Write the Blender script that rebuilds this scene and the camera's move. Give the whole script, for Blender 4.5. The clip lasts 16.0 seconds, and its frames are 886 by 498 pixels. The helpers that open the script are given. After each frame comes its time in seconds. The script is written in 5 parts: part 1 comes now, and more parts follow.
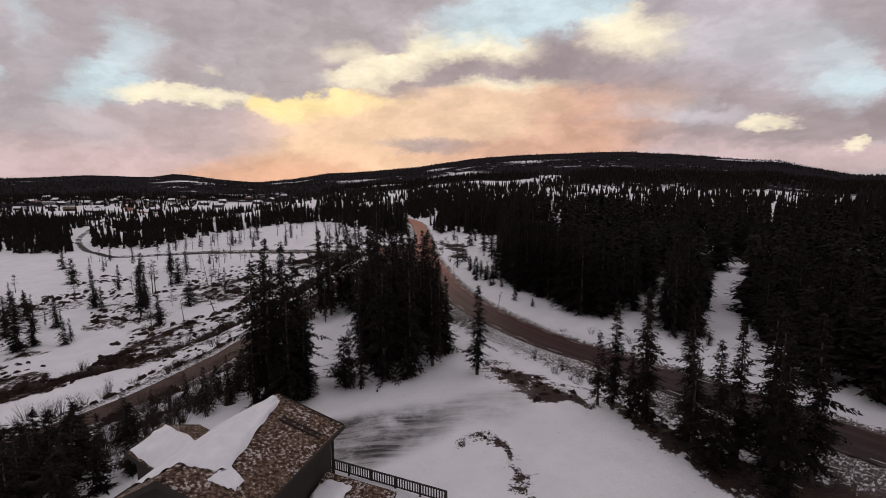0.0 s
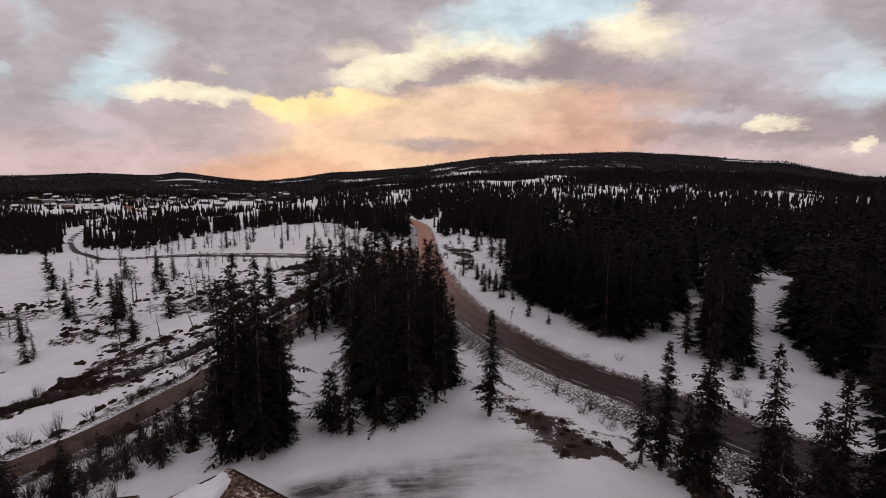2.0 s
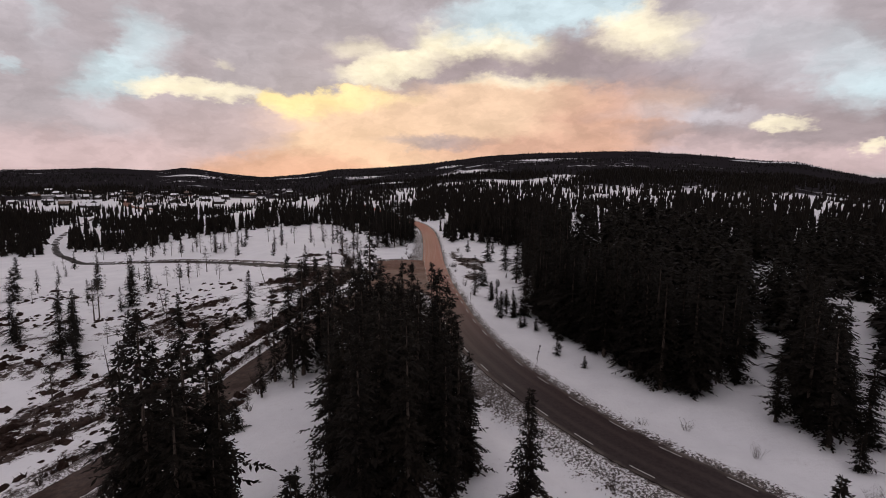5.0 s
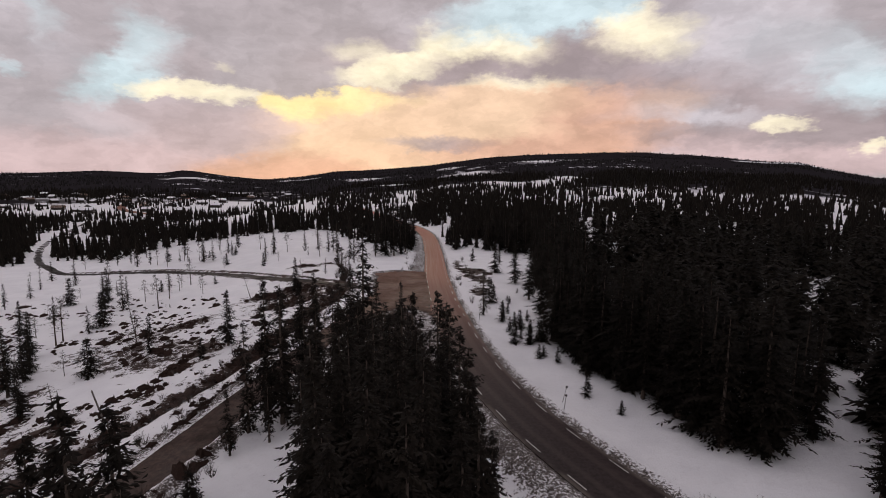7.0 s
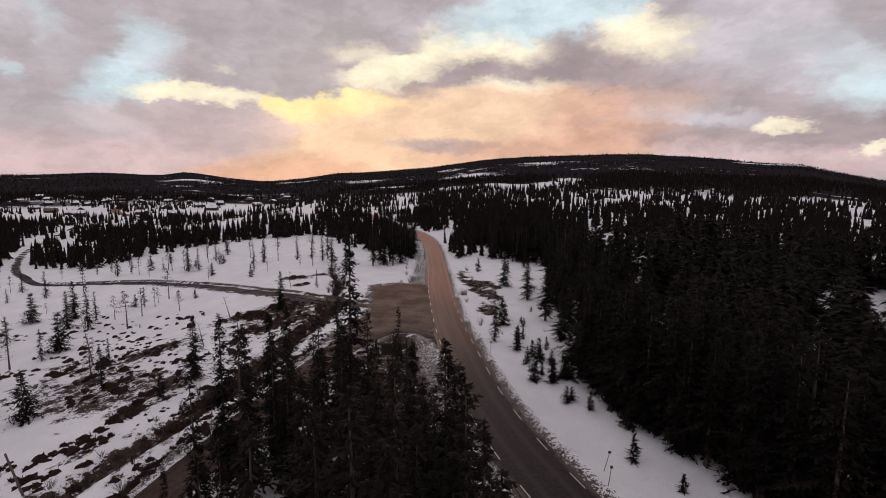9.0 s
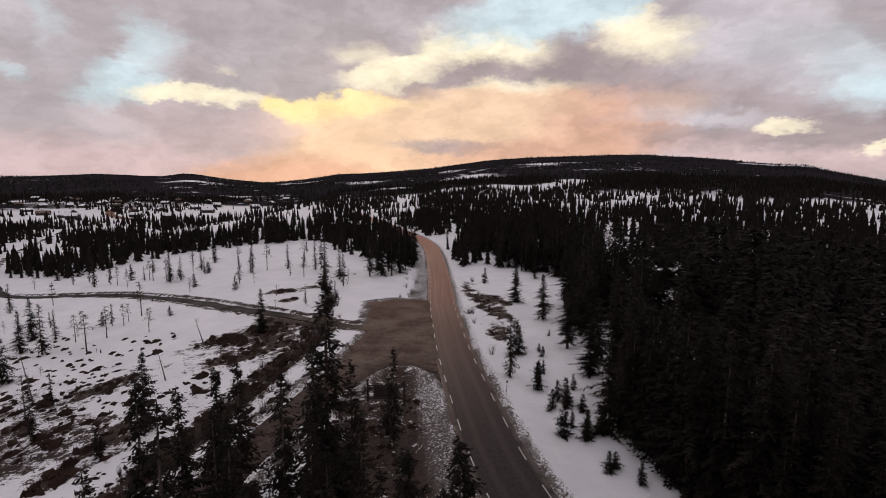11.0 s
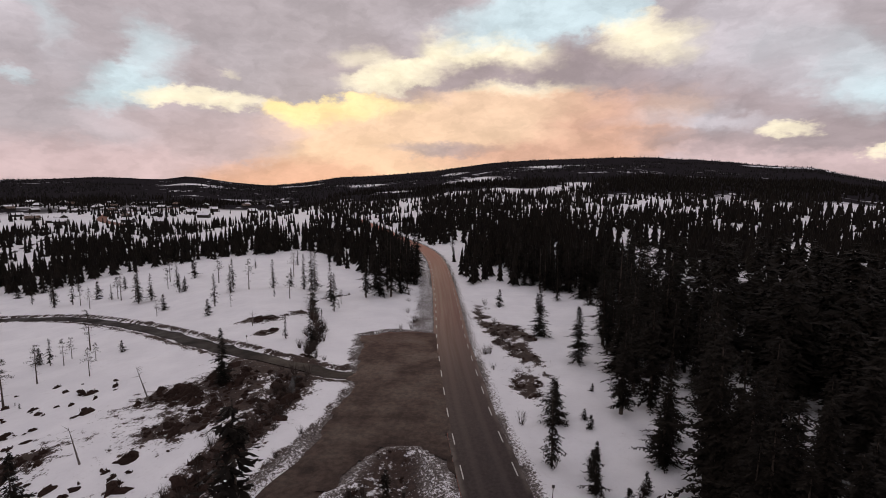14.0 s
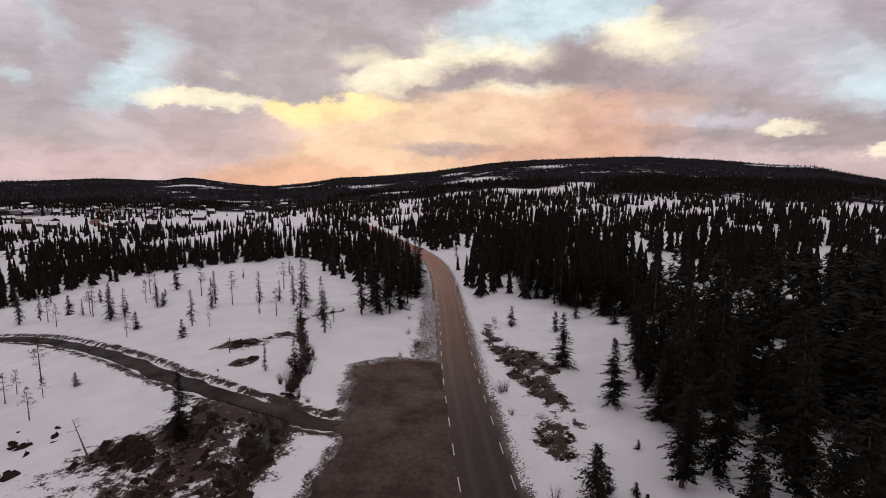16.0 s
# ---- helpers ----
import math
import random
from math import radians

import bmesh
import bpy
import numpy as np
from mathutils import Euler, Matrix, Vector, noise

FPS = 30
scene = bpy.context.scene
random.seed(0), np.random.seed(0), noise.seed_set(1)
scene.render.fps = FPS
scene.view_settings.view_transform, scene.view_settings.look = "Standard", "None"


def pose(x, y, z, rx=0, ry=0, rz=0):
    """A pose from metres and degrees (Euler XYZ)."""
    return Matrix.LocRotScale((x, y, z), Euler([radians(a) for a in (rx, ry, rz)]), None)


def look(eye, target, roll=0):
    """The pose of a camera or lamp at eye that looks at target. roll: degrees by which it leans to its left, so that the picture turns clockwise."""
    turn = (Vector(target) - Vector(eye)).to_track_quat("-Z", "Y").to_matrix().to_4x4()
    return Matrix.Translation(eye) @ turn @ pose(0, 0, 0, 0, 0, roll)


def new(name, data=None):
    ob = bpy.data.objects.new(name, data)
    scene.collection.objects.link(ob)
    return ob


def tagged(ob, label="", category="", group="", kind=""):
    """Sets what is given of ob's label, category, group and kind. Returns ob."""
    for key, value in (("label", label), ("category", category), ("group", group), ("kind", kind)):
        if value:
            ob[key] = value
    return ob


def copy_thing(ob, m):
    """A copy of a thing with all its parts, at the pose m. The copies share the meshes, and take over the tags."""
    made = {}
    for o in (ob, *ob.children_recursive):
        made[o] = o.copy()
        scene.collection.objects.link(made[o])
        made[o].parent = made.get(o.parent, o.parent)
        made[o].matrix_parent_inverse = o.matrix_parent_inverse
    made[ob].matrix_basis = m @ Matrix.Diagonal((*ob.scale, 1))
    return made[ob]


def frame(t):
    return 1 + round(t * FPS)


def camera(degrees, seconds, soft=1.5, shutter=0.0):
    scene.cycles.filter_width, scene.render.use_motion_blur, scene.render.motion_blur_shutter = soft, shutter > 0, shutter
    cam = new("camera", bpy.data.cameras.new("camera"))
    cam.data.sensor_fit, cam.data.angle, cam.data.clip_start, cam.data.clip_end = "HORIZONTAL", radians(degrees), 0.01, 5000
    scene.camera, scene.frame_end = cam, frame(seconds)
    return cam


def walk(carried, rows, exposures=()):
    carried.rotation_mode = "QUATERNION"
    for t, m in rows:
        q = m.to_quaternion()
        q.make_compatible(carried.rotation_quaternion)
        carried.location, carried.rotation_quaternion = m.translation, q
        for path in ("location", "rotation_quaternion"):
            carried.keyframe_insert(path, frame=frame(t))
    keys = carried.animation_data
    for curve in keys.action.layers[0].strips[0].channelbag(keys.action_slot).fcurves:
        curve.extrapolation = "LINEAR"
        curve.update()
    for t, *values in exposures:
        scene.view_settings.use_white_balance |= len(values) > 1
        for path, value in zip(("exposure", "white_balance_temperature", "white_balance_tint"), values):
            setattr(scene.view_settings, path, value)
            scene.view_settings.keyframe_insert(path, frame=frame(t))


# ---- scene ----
cam = camera(83.3, 16.0, 0.9)
PATH = [
    (0, (0.041, 2.343, 23.327), (0.141, 4.323, 23.062), -0.3),
    (0.5, (0.124, 4.714, 23.323), (0.22, 6.695, 23.063), -0.2),
    (1, (0.124, 7.274, 23.384), (0.218, 9.254, 23.122), -0.1),
    (1.5, (0.177, 9.856, 23.493), (0.267, 11.836, 23.229), 0.0),
    (2, (0.253, 12.538, 23.669), (0.339, 14.518, 23.402), 0.0),
    (2.5, (0.289, 15.214, 23.828), (0.372, 17.194, 23.558), 0.1),
    (3, (0.39, 17.832, 24.065), (0.468, 19.812, 23.794), 0.1),
    (3.5, (0.425, 20.575, 24.279), (0.501, 22.555, 24.009), 0.3),
    (4, (0.311, 23.283, 24.443), (0.384, 25.263, 24.171), 0.3),
    (6.3, (-0.051, 35.901, 25.542), (0.009, 37.881, 25.264), 0.7),
    (6.5, (-0.117, 37.039, 25.572), (-0.052, 39.019, 25.301), 0.2),
    (7, (-0.242, 39.96, 25.716), (-0.177, 41.941, 25.446), 0.3),
    (7.5, (-0.244, 42.933, 25.85), (-0.181, 44.914, 25.583), 0.3),
    (8, (-0.305, 46.035, 26.009), (-0.243, 48.016, 25.744), 0.4),
    (8.5, (-0.357, 49.181, 26.103), (-0.295, 51.162, 25.839), 0.3),
    (9, (-0.461, 52.43, 26.197), (-0.4, 54.412, 25.934), 0.3),
    (11.3, (-0.684, 66.963, 26.824), (-0.63, 68.945, 26.566), 0.2),
    (11.5, (-0.747, 68.203, 26.847), (-0.696, 70.186, 26.591), 0.2),
    (12, (-0.902, 71.311, 27.025), (-0.851, 73.294, 26.77), 0.3),
    (12.5, (-0.964, 74.368, 27.185), (-0.916, 76.352, 26.932), 0.3),
    (13, (-1.047, 77.536, 27.394), (-1.0, 79.52, 27.145), 0.2),
    (13.5, (-1.189, 80.62, 27.589), (-1.142, 82.604, 27.339), 0.2),
    (14, (-1.302, 83.775, 27.778), (-1.255, 85.759, 27.529), 0.2),
    (14.5, (-1.433, 86.893, 27.972), (-1.387, 88.877, 27.726), 0.2),
    (15, (-1.604, 90.159, 28.2), (-1.557, 92.144, 27.954), 0.1),
    (15.5, (-1.68, 93.208, 28.426), (-1.635, 95.192, 28.176), 0.1),
    (16, (-1.795, 96.386, 28.62), (-1.751, 98.37, 28.371), 0.0),
]
walk(cam, [(t, look(eye, target, roll)) for t, eye, target, roll in PATH], ((0, -0.03), (3, 0.0), (7, 0.05), (16, 0.06)))

# ---- world, sun, exposure ----
class Net:
    """Short names for node wiring."""
    def __init__(self, tree):
        self.t = tree
        tree.nodes.clear()

    def node(self, kind, **props):
        n = self.t.nodes.new(kind)
        for k, v in props.items():
            if k == "blend":
                n.blend_type = v
            elif k == "op":
                n.operation = v
            elif k == "typ":
                n.data_type = v
            elif k == "vtype":
                n.vector_type = v
            elif k == "interp":
                n.interpolation_type = v
            elif k == "clampit":
                n.use_clamp = v
            elif k == "attr":
                n.attribute_name = v
            elif k == "dims":
                n.noise_dimensions = v
        return n

    def put(self, sock, v):
        if isinstance(v, bpy.types.NodeSocket):
            self.t.links.new(v, sock)
        elif v is not None:
            if isinstance(v, (tuple, list)) and len(v) == 3 and sock.type == "RGBA":
                v = (*v, 1)
            sock.default_value = v

    def math(self, op, a, b=None, c=None, clamp=False):
        n = self.node("ShaderNodeMath", op=op, clampit=clamp)
        self.put(n.inputs[0], a)
        self.put(n.inputs[1], b)
        self.put(n.inputs[2], c)
        return n.outputs[0]

    def vmath(self, op, a, b=None):
        n = self.node("ShaderNodeVectorMath", op=op)
        self.put(n.inputs[0], a)
        self.put(n.inputs[1], b)
        return n.outputs["Value"] if op in ("LENGTH", "DOT_PRODUCT", "DISTANCE") else n.outputs[0]

    def mix(self, f, a, b, blend="MIX"):
        n = self.node("ShaderNodeMix", typ="RGBA", blend=blend)
        self.put(n.inputs[0], f)
        self.put(n.inputs[6], a)
        self.put(n.inputs[7], b)
        return n.outputs[2]

    def noise(self, vec, scale, detail=4.0, rough=0.55, dist=0.0, color=False):
        n = self.node("ShaderNodeTexNoise")
        self.put(n.inputs["Vector"], vec)
        self.put(n.inputs["Scale"], scale)
        self.put(n.inputs["Detail"], detail)
        self.put(n.inputs["Roughness"], rough)
        self.put(n.inputs["Distortion"], dist)
        return n.outputs["Color" if color else "Fac"]

    def step(self, v, a, b, lo=0.0, hi=1.0):
        n = self.node("ShaderNodeMapRange", interp="SMOOTHSTEP")
        for k, q in enumerate((v, a, b, lo, hi)):
            self.put(n.inputs[k], q)
        return n.outputs[0]

    def mapping(self, vec, loc=(0, 0, 0), rot=(0, 0, 0), scale=(1, 1, 1), inverse=False):
        n = self.node("ShaderNodeMapping", vtype="TEXTURE" if inverse else "POINT")
        self.put(n.inputs["Vector"], vec)
        self.put(n.inputs["Location"], loc)
        self.put(n.inputs["Rotation"], rot)
        self.put(n.inputs["Scale"], scale)
        return n.outputs[0]

    def xyz(self, vec):
        n = self.node("ShaderNodeSeparateXYZ")
        self.put(n.inputs[0], vec)
        return n.outputs

    def join(self, x, y, z):
        n = self.node("ShaderNodeCombineXYZ")
        for k, q in enumerate((x, y, z)):
            self.put(n.inputs[k], q)
        return n.outputs[0]

    def attribute(self, name, out="Fac"):
        return self.node("ShaderNodeAttribute", attr=name).outputs[out]


SUN_AZ, SUN_EL = -9.0, 7.0


def build_world():
    world = bpy.data.worlds.new("world")
    scene.world = world
    world.use_nodes = True
    n = Net(world.node_tree)
    d = n.node("ShaderNodeTexCoord").outputs["Generated"]
    x, y, z = n.xyz(d)
    az = n.math("MULTIPLY", n.math("ARCTAN2", x, y), 57.2958)
    el = n.math("MULTIPLY", n.math("ARCSINE", z), 57.2958)
    flat = n.join(az, n.math("MULTIPLY", el, 1.8), 0.0)
    # ragged cloud rims: the places are pushed about at three scales
    shift = None
    for size, ax, ay, seed in ((0.09, 6.0, 3.0, 3.0), (0.28, 3.4, 2.2, 17.0), (0.8, 1.8, 1.2, 41.0), (2.2, 0.7, 0.5, 9.0)):
        w = n.noise(n.vmath("ADD", flat, (seed, seed * 2, 0.0)), size, 3, 0.6, 0.0, True)
        w = n.vmath("MULTIPLY", n.vmath("SUBTRACT", w, (0.5, 0.5, 0.5)), (ax, ay, 0.0))
        shift = w if shift is None else n.vmath("ADD", shift, w)
    place = n.vmath("ADD", n.join(az, el, 0.0), shift)
    # the cloud cover overhead and behind: grey with a cool cast, pinker low down
    roof = n.mix(n.step(n.noise(flat, 0.05, 5, 0.6), 0.35, 0.7), SKY_ROOF[0], SKY_ROOF[1])
    roof = n.mix(n.step(el, 14.0, 0.0), roof, (0.50, 0.43, 0.44))
    weight = n.math("ADD", 0.02, n.step(el, 19.0, 27.0))
    total = n.vmath("MULTIPLY", roof, n.join(weight, weight, weight))
    last = weight
    for colour, rows in SKY:
        fam = None
        for a, e, ra, re, amount in rows:
            # one after the other, so that few values are held at once
            q = n.vmath("MULTIPLY_ADD", last, (0.0, 0.0, 1e-7))
            n.put(q.node.inputs[2], place)
            p = n.mapping(q, (a, e, 0), (0, 0, 0), (ra, re, 1), True)
            v = n.step(n.vmath("LENGTH", p), 1.0, 0.0, 0.0, amount)
            v = n.math("POWER", v, 1.15)
            fam = v if fam is None else n.math("ADD", fam, v)
            last = fam
        weight = n.math("ADD", weight, fam)
        total = n.vmath("ADD", total, n.vmath("MULTIPLY", n.join(fam, fam, fam), colour))
    sky = n.vmath("DIVIDE", total, n.join(weight, weight, weight))
    # billows within the clouds
    puff = n.noise(n.vmath("ADD", flat, n.vmath("MULTIPLY", shift, (0.6, 0.6, 0.0))), 0.16, 5, 0.55)
    fine = n.noise(n.vmath("ADD", flat, n.vmath("MULTIPLY", shift, (1.2, 1.2, 0.0))), 0.5, 5, 0.6)
    k = n.step(n.math("ADD", n.math("MULTIPLY", puff, 0.7), n.math("MULTIPLY", fine, 0.3)), 0.32, 0.68, 0.84, 1.17)
    sky = n.vmath("MULTIPLY", sky, n.join(k, k, k))
    sky = n.mix(n.step(el, -0.5, -4.0), sky, (0.10, 0.09, 0.10))
    bg = n.node("ShaderNodeBackground")
    n.put(bg.inputs[0], sky)
    n.put(bg.inputs[1], SKY_STRENGTH)
    air = n.node("ShaderNodeTexSky")
    air.sky_type, air.sun_disc = "NISHITA", False
    air.sun_elevation, air.sun_rotation = radians(SUN_EL), radians(SUN_AZ)
    bg2 = n.node("ShaderNodeBackground")
    n.put(bg2.inputs[0], air.outputs[0])
    n.put(bg2.inputs[1], 0.002)
    add = n.node("ShaderNodeAddShader")
    n.put(add.inputs[0], bg.outputs[0])
    n.put(add.inputs[1], bg2.outputs[0])
    out = n.node("ShaderNodeOutputWorld")
    n.put(out.inputs[0], add.outputs[0])
    sun = new("sun", bpy.data.lights.new("sun", "SUN"))
    sun.data.energy, sun.data.angle, sun.data.color = 0.25, radians(25), (1.0, 0.78, 0.6)
    a, e = radians(SUN_AZ), radians(12)
    way = Vector((math.sin(a) * math.cos(e), math.cos(a) * math.cos(e), math.sin(e)))
    sun.matrix_world = look(way * 100, (0, 0, 0))


SKY_STRENGTH = 1.0
SKY_ROOF = ((0.44, 0.40, 0.425), (0.60, 0.545, 0.575))
# the evening sky by colour: azimuth, height, half widths (degrees), amount
SKY = []
# blue
SKY.append(((0.61, 0.73, 0.78), [(-27.6, 13.0, 3.7, 3.9, 1), (-28.7, 14.3, 3.2, 2.5, 0.6), (-30.6, 9.2, 4.7, 3.1, 0.8), (-31.8, 7.5, 3.5, 1.8, 0.9), (-38.1, 9.9, 1.4, 1.1, 0.8), (-35.8, 14.1, 2.1, 3.1, 0.35), (8.5, 17.0, 7.7, 3.3, 1.4), (13.3, 17.4, 9.3, 3.7, 1), (4.2, 16.3, 5.4, 2.4, 0.8), (16.8, 17.9, 6.0, 2.7, 0.6), (39.5, 9.8, 3.4, 4.9, 0.7), (41.3, 7.7, 3.2, 2.8, 0.8), (33.4, 13.1, 4.7, 3.4, 0.3), (37.3, 11.9, 3.6, 4.1, 0.35)]))
# cream
SKY.append(((1.0, 0.89, 0.66), [(-23.6, 8.7, 6.9, 1.3, 1.5), (-26.6, 8.8, 3.4, 1.3, 0.8), (-6.7, 10.9, 5.2, 1.6, 1.6), (-3.9, 12.0, 5.4, 1.6, 1.2), (-1.1, 13.1, 6.0, 1.6, 1.1), (-7.5, 14.1, 4.3, 1.9, 1), (5.5, 14.7, 6.5, 2.1, 1.4), (9.8, 14.0, 6.4, 2.1, 1.1), (1.7, 15.2, 4.4, 1.9, 0.6), (23.0, 14.3, 6.6, 2.7, 1.1), (20.8, 15.8, 3.9, 2.3, 0.7), (25.7, 13.0, 3.6, 1.8, 0.6), (35.4, 5.0, 2.9, 0.9, 2.2), (42.0, 3.0, 1.5, 0.8, 1.5), (10.5, 10.9, 9.6, 1.2, 0.6), (-21.4, 11.3, 1.9, 0.6, 0.6)]))
# yellow
SKY.append(((1.05, 0.83, 0.40), [(-15.3, 7.5, 2.8, 2.0, 3.2), (-12.5, 7.8, 6.7, 1.7, 2.2), (-8.3, 8.4, 7.5, 1.5, 1), (-3.9, 8.8, 5.5, 1.0, 0.5), (-16.6, 8.1, 2.0, 2.0, 0.6)]))
# grey
SKY.append(((0.44, 0.385, 0.408), [(-22.2, 15.7, 15.4, 5.3, 1), (-14.6, 15.4, 13.0, 5.6, 1), (-17.6, 11.9, 11.7, 3.8, 0.9), (-8.7, 16.8, 11.5, 4.7, 0.8), (-0.8, 18.2, 9.7, 3.7, 0.9), (-12.4, 10.6, 7.2, 2.5, 0.7), (-24.5, 11.8, 5.3, 3.6, 0.9), (-33.0, 14.1, 5.9, 4.1, 0.7), (-37.5, 12.4, 3.3, 3.1, 0.6), (-37.1, 8.0, 6.1, 4.1, 1), (-37.3, 5.6, 7.4, 3.4, 0.9), (-34.2, 9.7, 4.4, 3.0, 0.6), (-26.8, 5.8, 10.3, 3.3, 0.6), (-20.5, 6.4, 8.6, 3.0, 0.5), (38.4, 13.1, 8.3, 4.8, 0.5), (40.2, 14.1, 3.9, 3.1, 0.7), (24.5, 15.9, 4.6, 2.7, 0.4)]))
# dusk
SKY.append(((0.39, 0.315, 0.33), [(-25.0, 11.5, 4.0, 2.3, 0.8), (-20.1, 4.5, 5.3, 1.6, 1), (-23.4, 3.5, 8.3, 1.4, 0.4), (0.5, 4.1, 8.5, 1.3, 1.3), (-2.6, 10.0, 6.6, 1.9, 0.6), (4.9, 12.4, 9.8, 2.2, 0.9), (10.4, 12.6, 9.6, 2.5, 0.8), (17.0, 13.1, 8.1, 3.4, 1.1), (21.6, 11.5, 8.7, 2.9, 1.1), (27.5, 10.0, 8.9, 2.6, 0.9), (32.9, 8.0, 8.8, 2.0, 0.8), (38.2, 6.3, 7.8, 1.9, 0.9), (41.4, 5.1, 5.2, 2.1, 0.9), (27.8, 5.1, 10.7, 1.2, 0.8), (32.7, 4.3, 8.2, 1.3, 0.7), (38.0, 3.9, 5.0, 1.6, 0.9), (-10.0, 12.9, 6.3, 2.5, 0.5), (-5.1, 15.4, 5.4, 2.4, 0.5), (14.6, 14.6, 4.1, 1.9, 0.7)]))
# lilac
SKY.append(((0.59, 0.535, 0.575), [(32.1, 12.1, 9.7, 4.3, 0.9), (29.1, 14.4, 6.0, 3.9, 0.7), (36.2, 10.2, 7.4, 3.8, 0.8), (27.8, 12.0, 7.0, 2.7, 0.7), (34.6, 14.6, 7.6, 3.3, 0.6), (-31.5, 5.0, 5.5, 3.2, 0.5), (-34.9, 11.5, 3.5, 3.3, 0.5), (39.7, 6.9, 5.5, 1.7, 0.5), (25.0, 7.1, 9.3, 1.6, 0.6), (31.2, 6.0, 7.5, 1.3, 0.6), (-38.1, 13.6, 3.2, 3.0, 0.4), (-2.6, 16.5, 6.5, 2.8, 0.5), (-18.6, 13.5, 7.7, 3.7, 0.4)]))
# pink
SKY.append(((0.61, 0.46, 0.47), [(-37.5, 2.9, 8.1, 2.6, 0.9), (-33.4, 2.6, 9.1, 2.3, 0.8), (-28.9, 2.2, 10.0, 2.1, 0.8), (-24.5, 2.0, 8.2, 1.8, 0.6), (-38.5, 4.5, 3.9, 1.7, 0.5), (28.9, 3.8, 9.7, 1.6, 0.7), (36.8, 2.6, 9.7, 1.4, 0.8), (41.7, 1.8, 5.2, 1.7, 0.9), (23.9, 8.6, 7.5, 2.4, 0.5), (-17.3, 4.5, 4.0, 3.1, 0.8), (-24.8, 5.1, 12.5, 3.5, 0.8), (-20.0, 5.9, 6.7, 2.6, 0.6), (-39.1, 1.1, 5.8, 1.4, 0.5)]))
# peach
SKY.append(((0.87, 0.60, 0.42), [(-10.1, 6.0, 11.7, 3.2, 1.1), (-5.2, 6.4, 12.0, 3.2, 1), (-0.1, 7.7, 13.2, 3.2, 0.9), (6.2, 8.6, 13.1, 3.1, 0.9), (-12.6, 4.1, 9.4, 3.2, 0.8), (12.4, 8.8, 9.6, 2.9, 0.8), (8.8, 5.5, 13.1, 1.9, 0.8), (-3.9, 2.4, 13.3, 2.0, 0.7), (25.0, 8.3, 5.6, 2.1, 0.4), (3.7, 5.8, 8.9, 1.5, 0.4), (-7.7, 3.6, 10.9, 2.7, 0.6)]))
# orange
SKY.append(((0.69, 0.405, 0.30), [(-16.2, 1.3, 11.4, 2.1, 1.5), (-11.5, 1.7, 10.6, 2.4, 0.7), (-20.2, 1.5, 7.8, 1.7, 0.6), (17.8, 6.3, 9.2, 5.2, 1), (20.6, 7.6, 7.9, 4.0, 0.7), (15.5, 4.2, 11.5, 2.6, 0.8), (8.8, 4.0, 12.0, 1.5, 0.6), (2.4, 2.7, 12.3, 1.5, 0.6), (14.8, 9.0, 6.3, 3.1, 0.4), (22.5, 4.7, 6.8, 2.0, 0.5)]))
build_world()


# ---- the lie of the land ----
def lattice(ix, iy, seed):
    v = np.sin(ix * 127.1 + iy * 311.7 + seed * 74.7) * 43758.5453
    return v - np.floor(v)


def vnoise(x, y, size, seed=0):
    """Smooth noise from 0 to 1 with bumps of that size."""
    x, y = np.asarray(x, float) / size, np.asarray(y, float) / size
    ix, iy = np.floor(x), np.floor(y)
    fx, fy = x - ix, y - iy
    fx, fy = fx * fx * (3 - 2 * fx), fy * fy * (3 - 2 * fy)
    a = lattice(ix, iy, seed) * (1 - fx) + lattice(ix + 1, iy, seed) * fx
    b = lattice(ix, iy + 1, seed) * (1 - fx) + lattice(ix + 1, iy + 1, seed) * fx
    return a * (1 - fy) + b * fy


def fractal(x, y, size, seed=0, octaves=4):
    total, weight, norm = 0, 1.0, 0
    for k in range(octaves):
        total = total + weight * vnoise(x, y, size / 2 ** k, seed + k)
        norm += weight
        weight *= 0.55
    return total / norm


def ease(a, b, v):
    t = np.clip((np.asarray(v, float) - a) / (b - a), 0, 1)
    return t * t * (3 - 2 * t)


RIDGE_AZ = (-60, -41, -37, -33, -30, -28, -25.5, -24.5, -21, -17.5, -14, -10, -5, 0, 3, 6, 10.5, 15.5, 22.6, 29.5, 34.5, 37.5, 40, 43, 60)
RIDGE_UP = (6, 9, 11, 15, 13, 10, 17, 15, 6, 1, 6, 16, 20, 26, 33, 40, 46, 49, 53, 47, 38, 36, 22, 8, 4)


